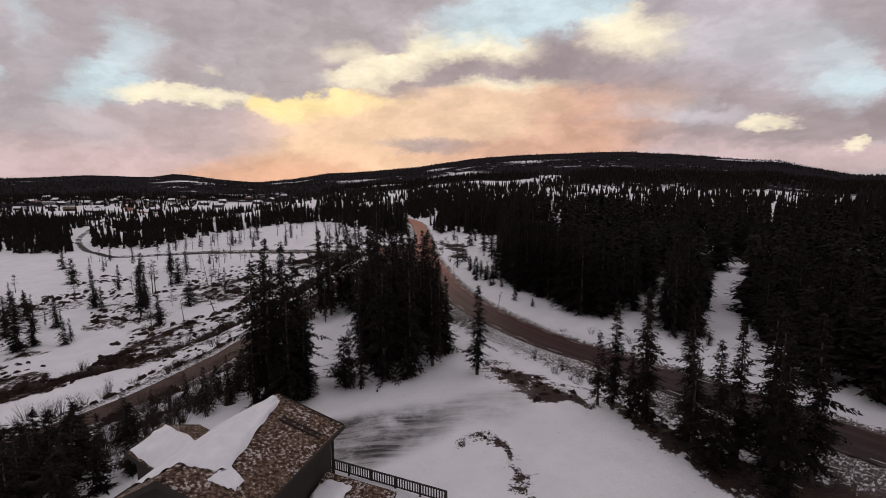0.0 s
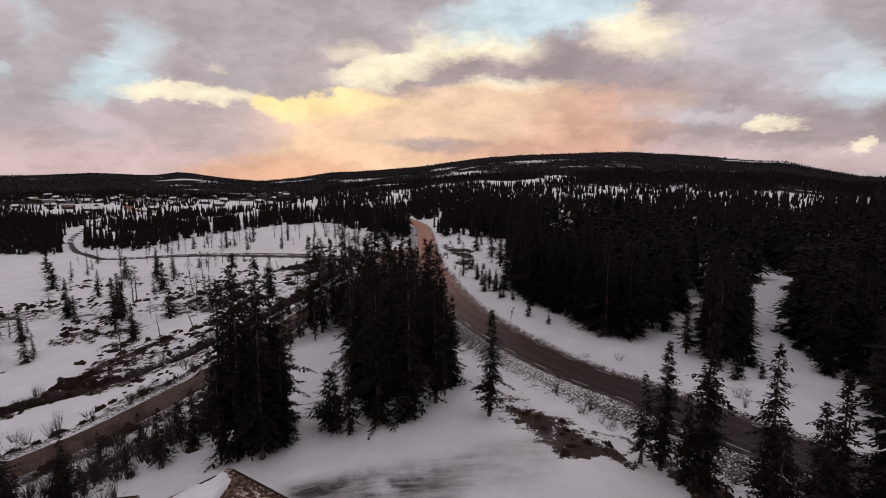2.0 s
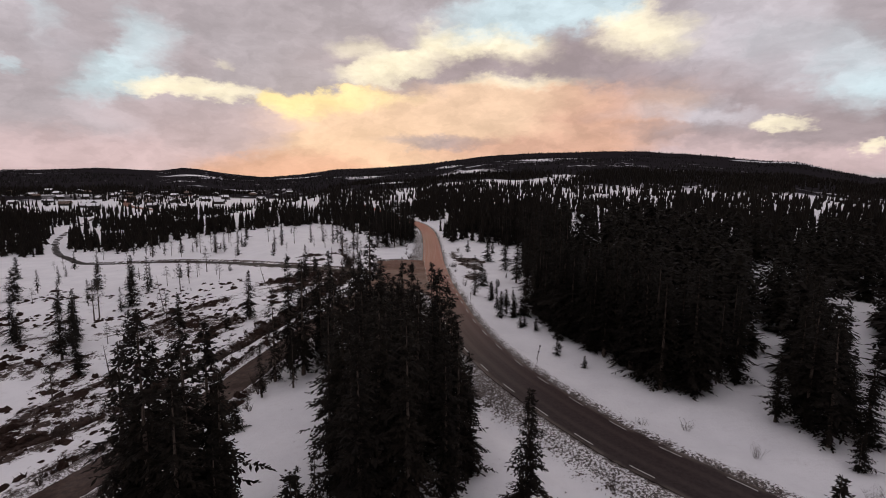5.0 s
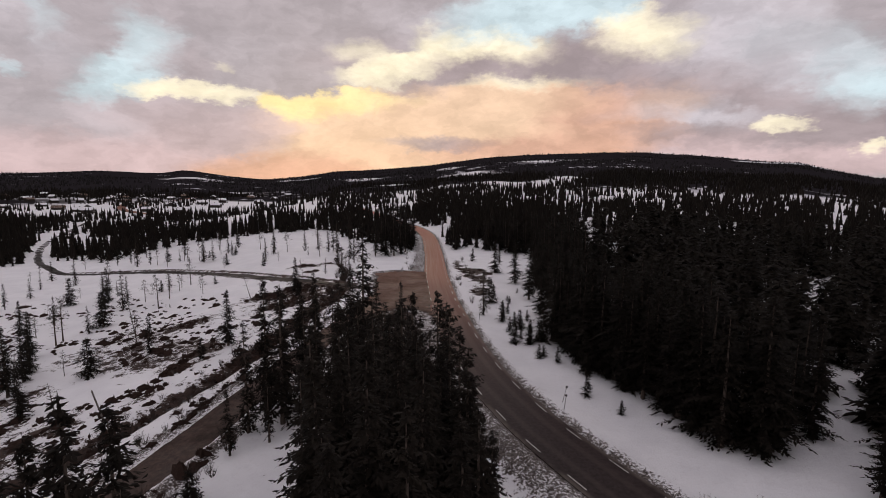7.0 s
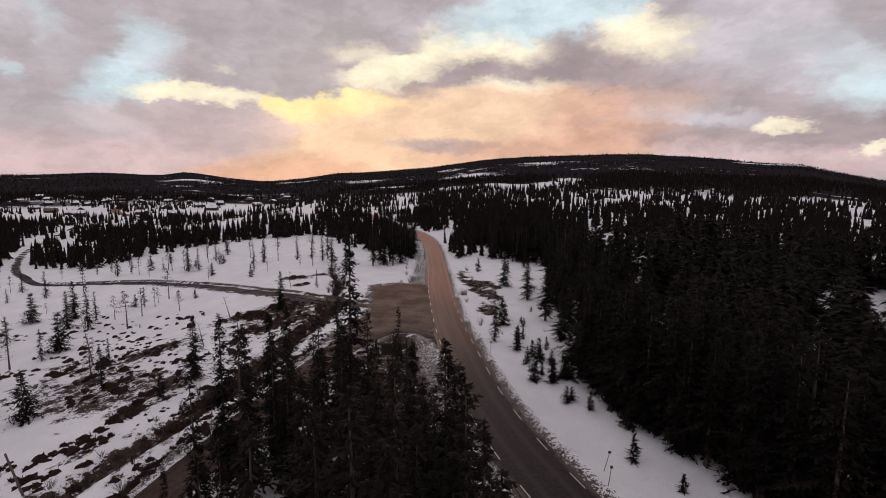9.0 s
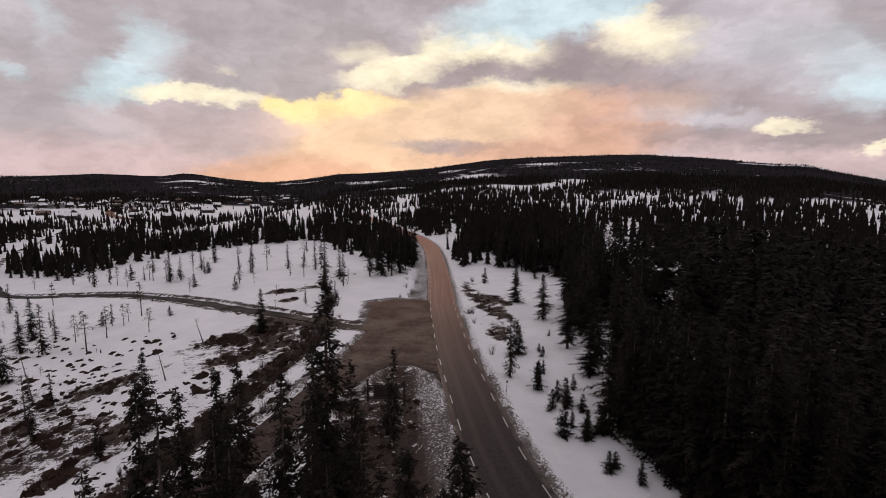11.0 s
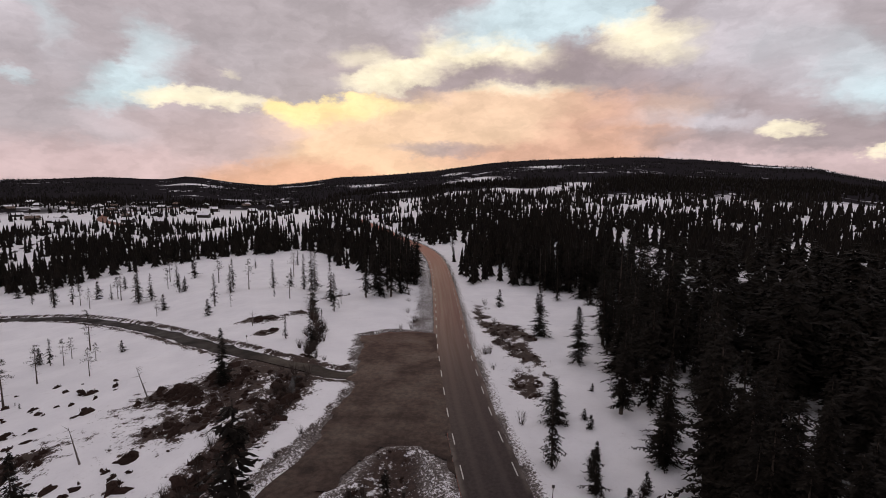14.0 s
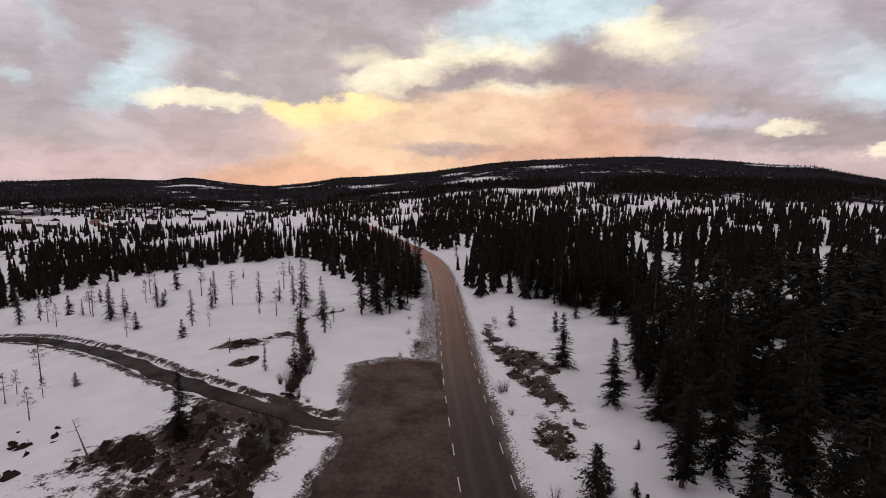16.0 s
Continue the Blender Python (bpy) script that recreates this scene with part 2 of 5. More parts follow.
def land(x, y):
    """Height of the land without its small bumps."""
    x, y = np.asarray(x, float), np.asarray(y, float)
    yn = np.clip(y, 30, 400)
    m = 2.0 * ease(60, 125, yn) - 0.6 * ease(150, 200, yn)
    x0 = np.maximum(4.0, 8 + 0.38 * (yn - 104))
    drop = 10 * np.tanh(0.014 * np.maximum(0, -x - x0))
    near = m - drop + 0.9 * ease(24, 40, x)
    r = np.hypot(x, y - 60)
    az = np.degrees(np.arctan2(x, y - 60))
    far_r = 3700 - 500 * ease(-20, 5, az)
    up = np.interp(az, RIDGE_AZ, RIDGE_UP, left=6, right=4)
    ridge = 26 + far_r * up / 882 * np.cos(np.radians(np.clip(az, -60, 60)))
    s = np.clip((r - 300) / (far_r - 300), 0, 1)
    f = s ** 1.25
    z = near * (1 - f) + ridge * f - 0.12 * np.maximum(0, r - far_r)
    wave = (fractal(x, y, 420, 11, 3) - 0.5) * 26 * ease(350, 1100, r) * (1 - 0.8 * ease(0.75, 1.0, s))
    return z + wave


# centre lines on the ground
MAIN_ROAD = [(140, -140), (75, -22), (60, 3.5), (48, 23.5), (37, 42.6), (30.5, 54), (24.6, 64.3), (19.5, 71.2), (15.8, 77.6), (12, 85.6), (10.1, 90.6), (7.8, 98),
             (5.9, 107), (4.9, 115), (4.1, 124), (3.1, 137), (2.6, 149), (2.2, 162), (2.1, 174), (2.1, 199), (1.4, 237), (-0.4, 268), (-6, 300), (-18, 340), (-34, 395), (-60, 470)]
SIDE_ROAD = [(-95, 22), (-70, 40), (-45, 57), (-38, 64), (-33.5, 71), (-30.5, 77), (-27.5, 85), (-24.5, 93.5), (-21.5, 102), (-18.5, 110), (-15, 119), (-11.5, 128), (-8.2, 138), (-6, 150)]
TRACK = [(-8, 151), (-12.3, 149.6), (-18, 152), (-28.4, 158.3), (-40.7, 168), (-54.5, 180), (-70, 191.5), (-84, 200), (-98, 205), (-112, 207.5), (-125, 212), (-138, 224), (-158, 245), (-190, 290), (-216, 338), (-260, 430)]
BROOK = [(-58, 74), (-44, 84), (-36, 94), (-31, 103), (-27, 112), (-24, 122), (-21.5, 132), (-20, 139), (-19.4, 146), (-20.2, 155), (-21, 162), (-23, 177), (-29, 199), (-22, 207)]


def smooth_line(points, step=1.5):
    """A Catmull-Rom line through the points, at even steps."""
    p = [np.array(q, float) for q in points]
    p = [2 * p[0] - p[1]] + p + [2 * p[-1] - p[-2]]
    dense = []
    for a, b, c, d in zip(p, p[1:], p[2:], p[3:]):
        for k in range(24):
            t = k / 24
            dense.append(0.5 * (2 * b + (c - a) * t + (2 * a - 5 * b + 4 * c - d) * t * t + (3 * b - a - 3 * c + d) * t ** 3))
    dense.append(p[-2])
    dense = np.array(dense)
    run = np.concatenate([[0], np.cumsum(np.hypot(*np.diff(dense, axis=0).T))])
    at = np.arange(0, run[-1], step)
    return np.stack([np.interp(at, run, dense[:, k]) for k in (0, 1)], 1)


main_line, side_line, track_line, brook_line = (smooth_line(q) for q in (MAIN_ROAD, SIDE_ROAD, TRACK, BROOK))


def line_distance(x, y, line, reach=30.0):
    """Distance from the points to a line, at most reach."""
    x, y = np.asarray(x, float), np.asarray(y, float)
    shape = x.shape
    x, y = x.ravel(), y.ravel()
    out = np.full(x.shape, reach)
    lo, hi = line.min(0) - reach, line.max(0) + reach
    idx = np.nonzero((x > lo[0]) & (x < hi[0]) & (y > lo[1]) & (y < hi[1]))[0]
    for part_i in np.array_split(idx, max(1, len(idx) // 4000)):
        if len(part_i):
            dd = (x[part_i, None] - line[None, :, 0]) ** 2 + (y[part_i, None] - line[None, :, 1]) ** 2
            out[part_i] = np.minimum(reach, np.sqrt(dd.min(1)))
    return out.reshape(shape)


LAYBY = [(1.4, 124), (1.0, 143.9), (0.5, 157), (-0.8, 169.5), (-5, 171.2), (-9, 171), (-13.7, 168.5), (-13.0, 160), (-12.0, 152), (-11.3, 146), (-12.6, 137.5), (-14.0, 129), (-12.5, 123), (-9.4, 124), (-7.6, 129), (-5.7, 131), (-2.3, 130.8), (-0.4, 127.5)]
ISLAND = [(-5.7, 130.4), (-2.4, 130.2), (-0.4, 126.5), (0.6, 119), (2.2, 108), (6, 93), (11, 82), (2, 84), (-6, 96), (-12, 104), (-10.2, 120), (-7.8, 128.4)]
YARD = [(-12, 51.5), (-4, 52.2), (2, 53.5), (6.3, 56), (10.4, 57.5), (13.5, 56), (12, 50), (9, 47), (4.5, 47), (1, 44), (-4, 40.5), (-9, 41.5)]


def inside(x, y, poly):
    x, y = np.asarray(x, float), np.asarray(y, float)
    hit = np.zeros(x.shape, bool)
    for (ax, ay), (bx, by) in zip(poly, poly[1:] + poly[:1]):
        if ay != by:
            hit ^= ((ay > y) != (by > y)) & (x < (bx - ax) * (y - ay) / (by - ay) + ax)
    return hit


def outline_distance(x, y, poly, reach=12.0):
    ring = np.array(poly + poly[:1], float)
    dense = np.concatenate([np.linspace(a, b, 14, endpoint=False) for a, b in zip(ring, ring[1:])])
    d = line_distance(x, y, dense, reach)
    return np.where(inside(x, y, poly), -d, d)


def ground(x, y):
    """Height of the snow or soil, with banks, ditches and bumps, and how bare it is."""
    x, y = np.asarray(x, float), np.asarray(y, float)
    z = land(x, y)
    dm, ds, dt, db = (line_distance(x, y, q) for q in (main_line, side_line, track_line, brook_line))
    dl, dy = outline_distance(x, y, LAYBY), outline_distance(x, y, YARD)
    road = np.minimum(np.minimum(dm - 3.1, ds - 2.6), np.minimum(dt - 1.7, dl))
    off = ease(0.4, 5.0, road)
    r = np.hypot(x, y - 80)
    bumps = (fractal(x, y, 14, 3, 4) - 0.5) * 1.1 + (fractal(x, y, 3.2, 8, 2) - 0.5) * 0.28
    z = z + bumps * off * (1 - ease(120, 500, r) * 0.4) * (0.35 + 0.65 * ease(0, 4, np.abs(dy)))
    rough = fractal(x, y, 2.2, 21, 3)
    bank = np.exp(-((road - 1.0) / 0.6) ** 2) * (0.12 + 0.4 * rough) * (1 - ease(0, 1.5, -dy))
    ditch = np.exp(-((db) / 1.3) ** 2) * 1.1
    rightside = x > np.interp(y, main_line[::-1, 1] if main_line[0, 1] > main_line[-1, 1] else main_line[:, 1], main_line[::-1, 0] if main_line[0, 1] > main_line[-1, 1] else main_line[:, 0])
    side_ditch = np.exp(-((dm - 7.4) / 1.9) ** 2) * 0.95 * np.where(rightside, 0.3, 1.0)
    z = z + bank - ditch * off - side_ditch * off
    z = np.where(road < 0.15 + 0.9 * ease(120, 220, r), z - 0.10, z)
    # bare ground: verges, ditches, heath patches
    patchy = fractal(x, y, 9, 31, 4)
    verge = np.where(rightside, np.exp(-((dm - 3.5) / 0.75) ** 2) * 0.60, np.where(dm < 5.0, 0.55, 0.62 * np.exp(-((dm - 5.0) / 2.2) ** 2)))
    grit = np.maximum(np.where(rightside, ease(5.0, 4.2, dm), ease(7.0, 5.6, dm)), np.maximum(ease(5.0, 4.0, ds), ease(1.2, 0.2, dl)))
    verge_side = np.exp(-((ds - 4.0) / 1.3) ** 2) * 0.75
    verge_track = np.exp(-((dt - 2.3) / 0.8) ** 2) * 0.85 * (1 - ease(90, 170, -x))
    verge_lay = np.exp(-((dl - 0.5) / 0.9) ** 2) * 0.6
    brook = np.exp(-((db - 0.4) / (1.7 + 0.9 * ease(104, 116, y) - 1.7 * ease(154, 160, y))) ** 2) * (0.95 - 0.25 * ease(154, 160, y))
    wx = x + (fractal(x, y, 6, 101, 4) - 0.5) * 6
    wy = y + (fractal(x, y, 6, 131, 4) - 0.5) * 6
    heath = sum(np.exp(-(((wx - px) * np.cos(a) + (wy - py) * np.sin(a)) / ra) ** 2 - ((-(wx - px) * np.sin(a) + (wy - py) * np.cos(a)) / rb) ** 2) * w
                for px, py, ra, rb, a, w in HEATH)
    heath = np.maximum(heath, 0.85 * np.exp(-(line_distance(wx, wy, bank_line, 12) / 1.5) ** 2) * (0.15 + 0.9 * ease(0.42, 0.54, fractal(x, y, 6, 171, 2))))
    bog = ease(-20, -34, x) * ease(150, 120, y) * ease(20, 40, y) * (0.04 + 0.46 * ease(0.52, 0.64, fractal(wx, wy, 15, 71, 3)))
    bare = np.maximum.reduce([verge, verge_side, verge_track, verge_lay, brook, heath, bog]) * (0.62 + 0.76 * patchy)
    bare = np.maximum(bare, np.where(inside(x, y, ISLAND), 0.45 + 0.5 * patchy, 0))
    bare = np.where((dl < 0) | (dm < 3.2), 1.0, bare)
    yard = np.where(dy < 0.5, ease(0.5, -2.5, dy) * (0.25 + 0.6 * ease(8, -6, x)), 0)
    bare = np.where(road > 0.2, np.clip(bare, 0, 0.76), np.clip(bare, 0, 1))
    return z, bare, yard, np.clip(grit, 0, 1)


HEATHER_BANK = [(-64, 67), (-58.7, 71.8), (-55.3, 74.6), (-51.1, 78.1), (-49, 86), (-46.5, 94), (-43.7, 98.1), (-38, 103.2), (-36, 112), (-35, 122)]
bank_line = smooth_line(HEATHER_BANK)
# heath patches clear of snow: centre, half sizes, turn, amount
HEATH = [(-34, 147, 7, 5.0, 0.5, 0.95), (-27, 154, 8, 3.0, -0.6, 0.9), (-25, 143, 4.0, 8, 0.2, 0.85), (-31, 137, 5, 4, 0.4, 0.85), (-45, 133, 7, 3.5, 0.7, 0.8), (-35.5, 181, 3.6, 3.0, 0.3, 1.25), (-31.5, 171.5, 1.6, 1.2, 0, 1.0), (-29, 186, 4, 2, 0.9, 0.7),
         (11.4, 144.5, 1.5, 3.0, 0.3, 1.4), (12.9, 158, 2.2, 4.0, 0.3, 1.5), (12.0, 172, 2.0, 5.5, 0.05, 1.4), (9, 186, 1.6, 14, 0.05, 0.6), (-46, 97, 6, 2.5, 0.8, 0.75), (-56, 108, 5, 3, 0.8, 0.7),
         (-4.2, 134, 4.2, 6, 0.1, 0.9), (-4, 116, 7, 12, 0.2, 0.65), (12.5, 59, 7, 2.2, -0.85, 0.8), (-40, 84, 9, 2.4, 0.8, 0.55), (-3, 178, 3.4, 7, 0, 0.72), (10.4, 150, 1.6, 3.0, 0.2, 1.1), (9.6, 165, 1.2, 5, 0.05, 0.8), (14.5, 150, 1.6, 2.2, 0.5, 0.7), (15, 166, 2.0, 3.4, 0.2, 0.7),
         (22.5, 46, 9, 1.6, -1.25, 1.05), (27.5, 38, 3.5, 5.0, 0.2, 1.0), (31.5, 34, 3.0, 4.0, 0.2, 0.9), (-36, 46, 6, 7, 0.3, 0.85), (-30, 57, 3, 5, 0.3, 0.7), (6.5, 42.8, 4.2, 0.9, -0.75, 0.62), (8.6, 38, 3.2, 0.9, -1.25, 0.62), (15.4, 53, 5, 1.2, -0.9, 0.7), (-66, 118, 6, 3, 0.5, 0.6), (-52, 122, 5, 2, 0.2, 0.6)]


# ---- materials ----
def material(name, rough=0.9, metal=0.0, spec=0.3):
    m = bpy.data.materials.new(name)
    m.use_nodes = True
    n = Net(m.node_tree)
    b = n.node("ShaderNodeBsdfPrincipled")
    b.inputs["Roughness"].default_value, b.inputs["Metallic"].default_value = rough, metal
    b.inputs["Specular IOR Level"].default_value = spec
    o = n.node("ShaderNodeOutputMaterial")
    n.put(o.inputs[0], b.outputs[0])
    return m, n, b


def bump(n, b, height, strength=0.5, distance=0.05):
    k = n.node("ShaderNodeBump")
    n.put(k.inputs["Height"], height)
    k.inputs["Strength"].default_value, k.inputs["Distance"].default_value = strength, distance
    n.put(b.inputs["Normal"], k.outputs[0])


def at_object(n):
    return n.node("ShaderNodeTexCoord").outputs["Object"]


def ground_material():
    m, n, b = material("snow_and_heath", 0.75, 0, 0.2)
    p = at_object(n)
    bare, yard, wood, grit = n.attribute("bare"), n.attribute("yard"), n.attribute("wood"), n.attribute("grit")
    n0, n1, n2, n3 = n.noise(p, 0.16, 5, 0.6), n.noise(p, 0.6, 6, 0.65), n.noise(p, 2.2, 5, 0.7), n.noise(p, 7.0, 4, 0.7)
    snow = n.mix(n.step(n0, 0.3, 0.7), (0.78, 0.78, 0.815), (0.86, 0.86, 0.89))
    snow = n.mix(n.math("MULTIPLY", n.step(n2, 0.5, 0.75), 0.18), snow, (0.58, 0.55, 0.56))
    snow = n.mix(n.math("MULTIPLY", n.step(n1, 0.56, 0.72), 0.14), snow, (0.5, 0.47, 0.48))
    soil = n.mix(n.step(n2, 0.35, 0.65), (0.018, 0.011, 0.0095), (0.060, 0.039, 0.031))
    soil = n.mix(n.math("MULTIPLY", n.step(n0, 0.5, 0.68), 0.6), soil, (0.060, 0.038, 0.029))
    soil = n.mix(n.math("MULTIPLY", n.step(n3, 0.54, 0.68), 0.6), soil, (0.105, 0.073, 0.062))
    stones = n.mix(n.step(n.noise(p, 5.0, 4, 0.75), 0.4, 0.62), (0.045, 0.037, 0.035), (0.20, 0.175, 0.165))
    soil = n.mix(grit, soil, stones)
    # snow left in bare ground as grains, flecks and tongues
    grain = n.math("ADD", n.math("MULTIPLY", n1, 0.56), n.math("ADD", n.math("MULTIPLY", n2, 0.32), n.math("MULTIPLY", n3, 0.12)))
    fleck = n.noise(p, 4.0, 4, 0.8)
    grain = n.mix(n.math("ADD", n.math("MULTIPLY", grit, 0.65), 0.25), n.join(grain, grain, grain), n.join(fleck, fleck, fleck))
    lvl = n.math("ADD", n.math("MULTIPLY", n.math("SUBTRACT", grain, 0.5), 3.7), n.math("SUBTRACT", bare, 0.5))
    cover = n.step(lvl, -0.06, 0.05)
    col = n.mix(cover, snow, soil)
    slush = n.mix(n.step(n.noise(n.mapping(p, (0, 0, 0), (0, 0, 0.15), (0.16, 1.3, 1)), 1.0, 5, 0.65), 0.38, 0.62), (0.36, 0.34, 0.35), (0.045, 0.042, 0.042))
    wet = n.math("MULTIPLY", yard, n.step(n.math("ADD", n.math("MULTIPLY", n0, 0.6), n.math("MULTIPLY", n1, 0.4)), 0.3, 0.62, 0.25, 1.5), clamp=True)
    col = n.mix(wet, col, slush)
    # far woods seen as a dark canopy with clearings, its grey raised for haze
    w1, w2 = n.noise(p, 0.011, 6, 0.62), n.noise(n.mapping(p, (0, 0, 0), (0, 0, 0), (1, 0.35, 1)), 0.05, 4, 0.7)
    lim = n.math("ADD", 0.69, n.math("MULTIPLY", n.math("SUBTRACT", wood, 0.6), 0.42))
    open_ = n.step(n.math("ADD", n.math("MULTIPLY", w1, 0.75), n.math("MULTIPLY", w2, 0.4)), lim, n.math("ADD", lim, 0.03))
    canopy = n.mix(n.noise(p, 0.09, 4, 0.7), (0.016, 0.0145, 0.0165), (0.034, 0.030, 0.034))
    far = n.mix(open_, canopy, (0.55, 0.54, 0.58))
    col = n.mix(n.step(wood, 0.05, 0.4), col, far)
    n.put(b.inputs["Base Color"], col)
    n.put(b.inputs["Roughness"], n.step(wet, 0.0, 0.8, 0.8, 0.45))
    n.put(b.inputs["Specular IOR Level"], n.step(wood, 0.05, 0.4, 0.2, 0.0))
    bump(n, b, n.math("ADD", n.math("MULTIPLY", n2, 0.6), n.math("ADD", n.math("MULTIPLY", n3, 0.35), n.math("MULTIPLY", cover, -0.4))), 0.6, 0.25)
    return m


def asphalt_material():
    m, n, b = material("wet_asphalt", 0.5, 0, 0.5)
    p = at_object(n)
    u = n.xyz(n.node("ShaderNodeUVMap").outputs[0])
    across = n.math("ABSOLUTE", u[0])
    n1, n2, n3 = n.noise(p, 0.35, 5, 0.6), n.noise(p, 3.0, 5, 0.65), n.noise(p, 40, 2, 0.5)
    streak = n.noise(n.join(n.math("MULTIPLY", u[0], 2.2), n.math("MULTIPLY", u[1], 0.035), 0.0), 1.0, 4, 0.6)
    col = n.mix(n.step(n2, 0.3, 0.7), (0.026, 0.021, 0.021), (0.048, 0.0385, 0.038))
    tracks = n.math("MULTIPLY", n.step(n.math("ABSOLUTE", n.math("SUBTRACT", across, 1.15)), 0.55, 0.1), 0.6)
    col = n.mix(n.math("MULTIPLY", tracks, streak), col, (0.085, 0.068, 0.063))
    col = n.mix(n.math("MULTIPLY", n.step(across, 2.35, 2.95), n.step(n1, 0.35, 0.6)), col, (0.11, 0.095, 0.085))
    n.put(b.inputs["Base Color"], col)
    n.put(b.inputs["Roughness"], n.step(n.math("ADD", n.math("MULTIPLY", streak, 0.6), n.math("MULTIPLY", n2, 0.4)), 0.3, 0.7, 0.34, 0.55))
    # the sunset sky's orange reflection at a low angle, put in as tinted sheen
    b.inputs["Sheen Weight"].default_value, b.inputs["Sheen Roughness"].default_value = 1.0, 0.24
    b.inputs["Sheen Tint"].default_value = (1.0, 0.29, 0.2, 1)
    b.inputs["Specular IOR Level"].default_value = 0.05
    bump(n, b, n.math("ADD", n3, n2), 0.12, 0.01)
    return m


def gravel_material(name="wet_gravel", shade=1.0):
    m, n, b = material(name, 0.5, 0, 0.45)
    p = at_object(n)
    n1, n2, n3 = n.noise(p, 0.25, 5, 0.6), n.noise(p, 1.6, 5, 0.7), n.noise(p, 22, 3, 0.6)

    def c(*rgb):
        return tuple(v * shade for v in rgb)
    col = n.mix(n.step(n2, 0.3, 0.7), c(0.026, 0.017, 0.014), c(0.066, 0.043, 0.035))
    col = n.mix(n.step(n1, 0.5, 0.7), col, c(0.020, 0.015, 0.013))
    col = n.mix(n.math("MULTIPLY", n.step(n3, 0.6, 0.75), 0.5), col, c(0.15, 0.12, 0.11))
    n.put(b.inputs["Base Color"], col)
    n.put(b.inputs["Roughness"], n.step(n1, 0.3, 0.7, 0.5, 0.8))
    # reddish sheen tint standing in for sky glow on the gravel; none on mud
    b.inputs["Sheen Weight"].default_value, b.inputs["Sheen Roughness"].default_value = 0.4 * max(0.0, shade - 0.36) / 0.64, 0.25
    b.inputs["Sheen Tint"].default_value = (1.0, 0.42, 0.28, 1)
    b.inputs["Specular IOR Level"].default_value = 0.12
    bump(n, b, n.math("ADD", n2, n.math("MULTIPLY", n3, 0.4)), 0.35, 0.05)
    return m


def paint_material():
    m, n, b = material("worn_white_paint", 0.6, 0, 0.4)
    k = n.noise(at_object(n), 6.0, 5, 0.7)
    n.put(b.inputs["Base Color"], n.mix(n.step(k, 0.45, 0.72), (0.52, 0.51, 0.49), (0.12, 0.11, 0.11)))
    return m


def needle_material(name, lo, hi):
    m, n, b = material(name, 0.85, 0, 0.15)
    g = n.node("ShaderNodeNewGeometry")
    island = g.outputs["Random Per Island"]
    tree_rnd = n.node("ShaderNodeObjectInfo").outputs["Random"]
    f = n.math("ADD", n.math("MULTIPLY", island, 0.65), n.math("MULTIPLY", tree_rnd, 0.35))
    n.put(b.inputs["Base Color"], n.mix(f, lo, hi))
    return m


def bark_material(name="spruce_bark", lo=(0.035, 0.027, 0.022), hi=(0.12, 0.095, 0.08)):
    m, n, b = material(name, 0.9, 0, 0.1)
    p = at_object(n)
    k = n.noise(n.mapping(p, (0, 0, 0), (0, 0, 0), (6, 6, 1.2)), 2.0, 5, 0.65)
    n.put(b.inputs["Base Color"], n.mix(n.step(k, 0.3, 0.7), lo, hi))
    bump(n, b, k, 0.6, 0.03)
    return m


GROUND, ASPHALT, GRAVEL, PAINT = ground_material(), asphalt_material(), gravel_material(), paint_material()
MUD = gravel_material("dark_mud", 0.36)
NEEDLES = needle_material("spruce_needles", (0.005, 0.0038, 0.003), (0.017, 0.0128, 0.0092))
PINE_NEEDLES = needle_material("pine_needles", (0.012, 0.010, 0.007), (0.034, 0.027, 0.020))
BARK = bark_material()
# lighter than the near needles: distance haze is mixed into this colour
FAR_NEEDLES = needle_material("far_needles", (0.010, 0.009, 0.009), (0.032, 0.028, 0.029))
GREY_WOOD = bark_material("grey_dead_wood", (0.07, 0.06, 0.055), (0.2, 0.175, 0.16))


# ---- building helpers ----
def mesh_object(name, verts, faces, mat, parent=None, label="", smooth=False):
    me = bpy.data.meshes.new(name)
    me.from_pydata(verts, [], faces)
    me.materials.append(mat)
    if smooth:
        me.polygons.foreach_set("use_smooth", [True] * len(me.polygons))
    ob = new(name, me)
    if parent is not None:
        ob.parent = parent
    if label:
        tagged(ob, label)
    return ob


def part(name, bm, mat, parent=None, label="", smooth=False):
    me = bpy.data.meshes.new(name)
    bm.to_mesh(me)
    bm.free()
    me.materials.append(mat)
    if smooth:
        me.polygons.foreach_set("use_smooth", [True] * len(me.polygons))
    ob = new(name, me)
    if parent is not None:
        ob.parent = parent
    if label:
        tagged(ob, label)
    return ob


# ---- ground, roads ----
def spaced(cuts, steps, reach, grow=1.075):
    """Grid lines: even within the cuts, wider and wider beyond, out to reach."""
    at = [cuts[0]]
    for hi, st in zip(cuts[1:], steps):
        k = max(1, round((hi - at[-1]) / st))
        at += list(np.linspace(at[-1], hi, k + 1)[1:])
    st = steps[-1]
    while at[-1] < reach[1]:
        st = min(st * grow, 90)
        at.append(at[-1] + st)
    st = steps[0]
    front = []
    last = at[0]
    while last > reach[0]:
        st = min(st * grow, 90)
        last -= st
        front.append(last)
    return np.array(front[::-1] + at)


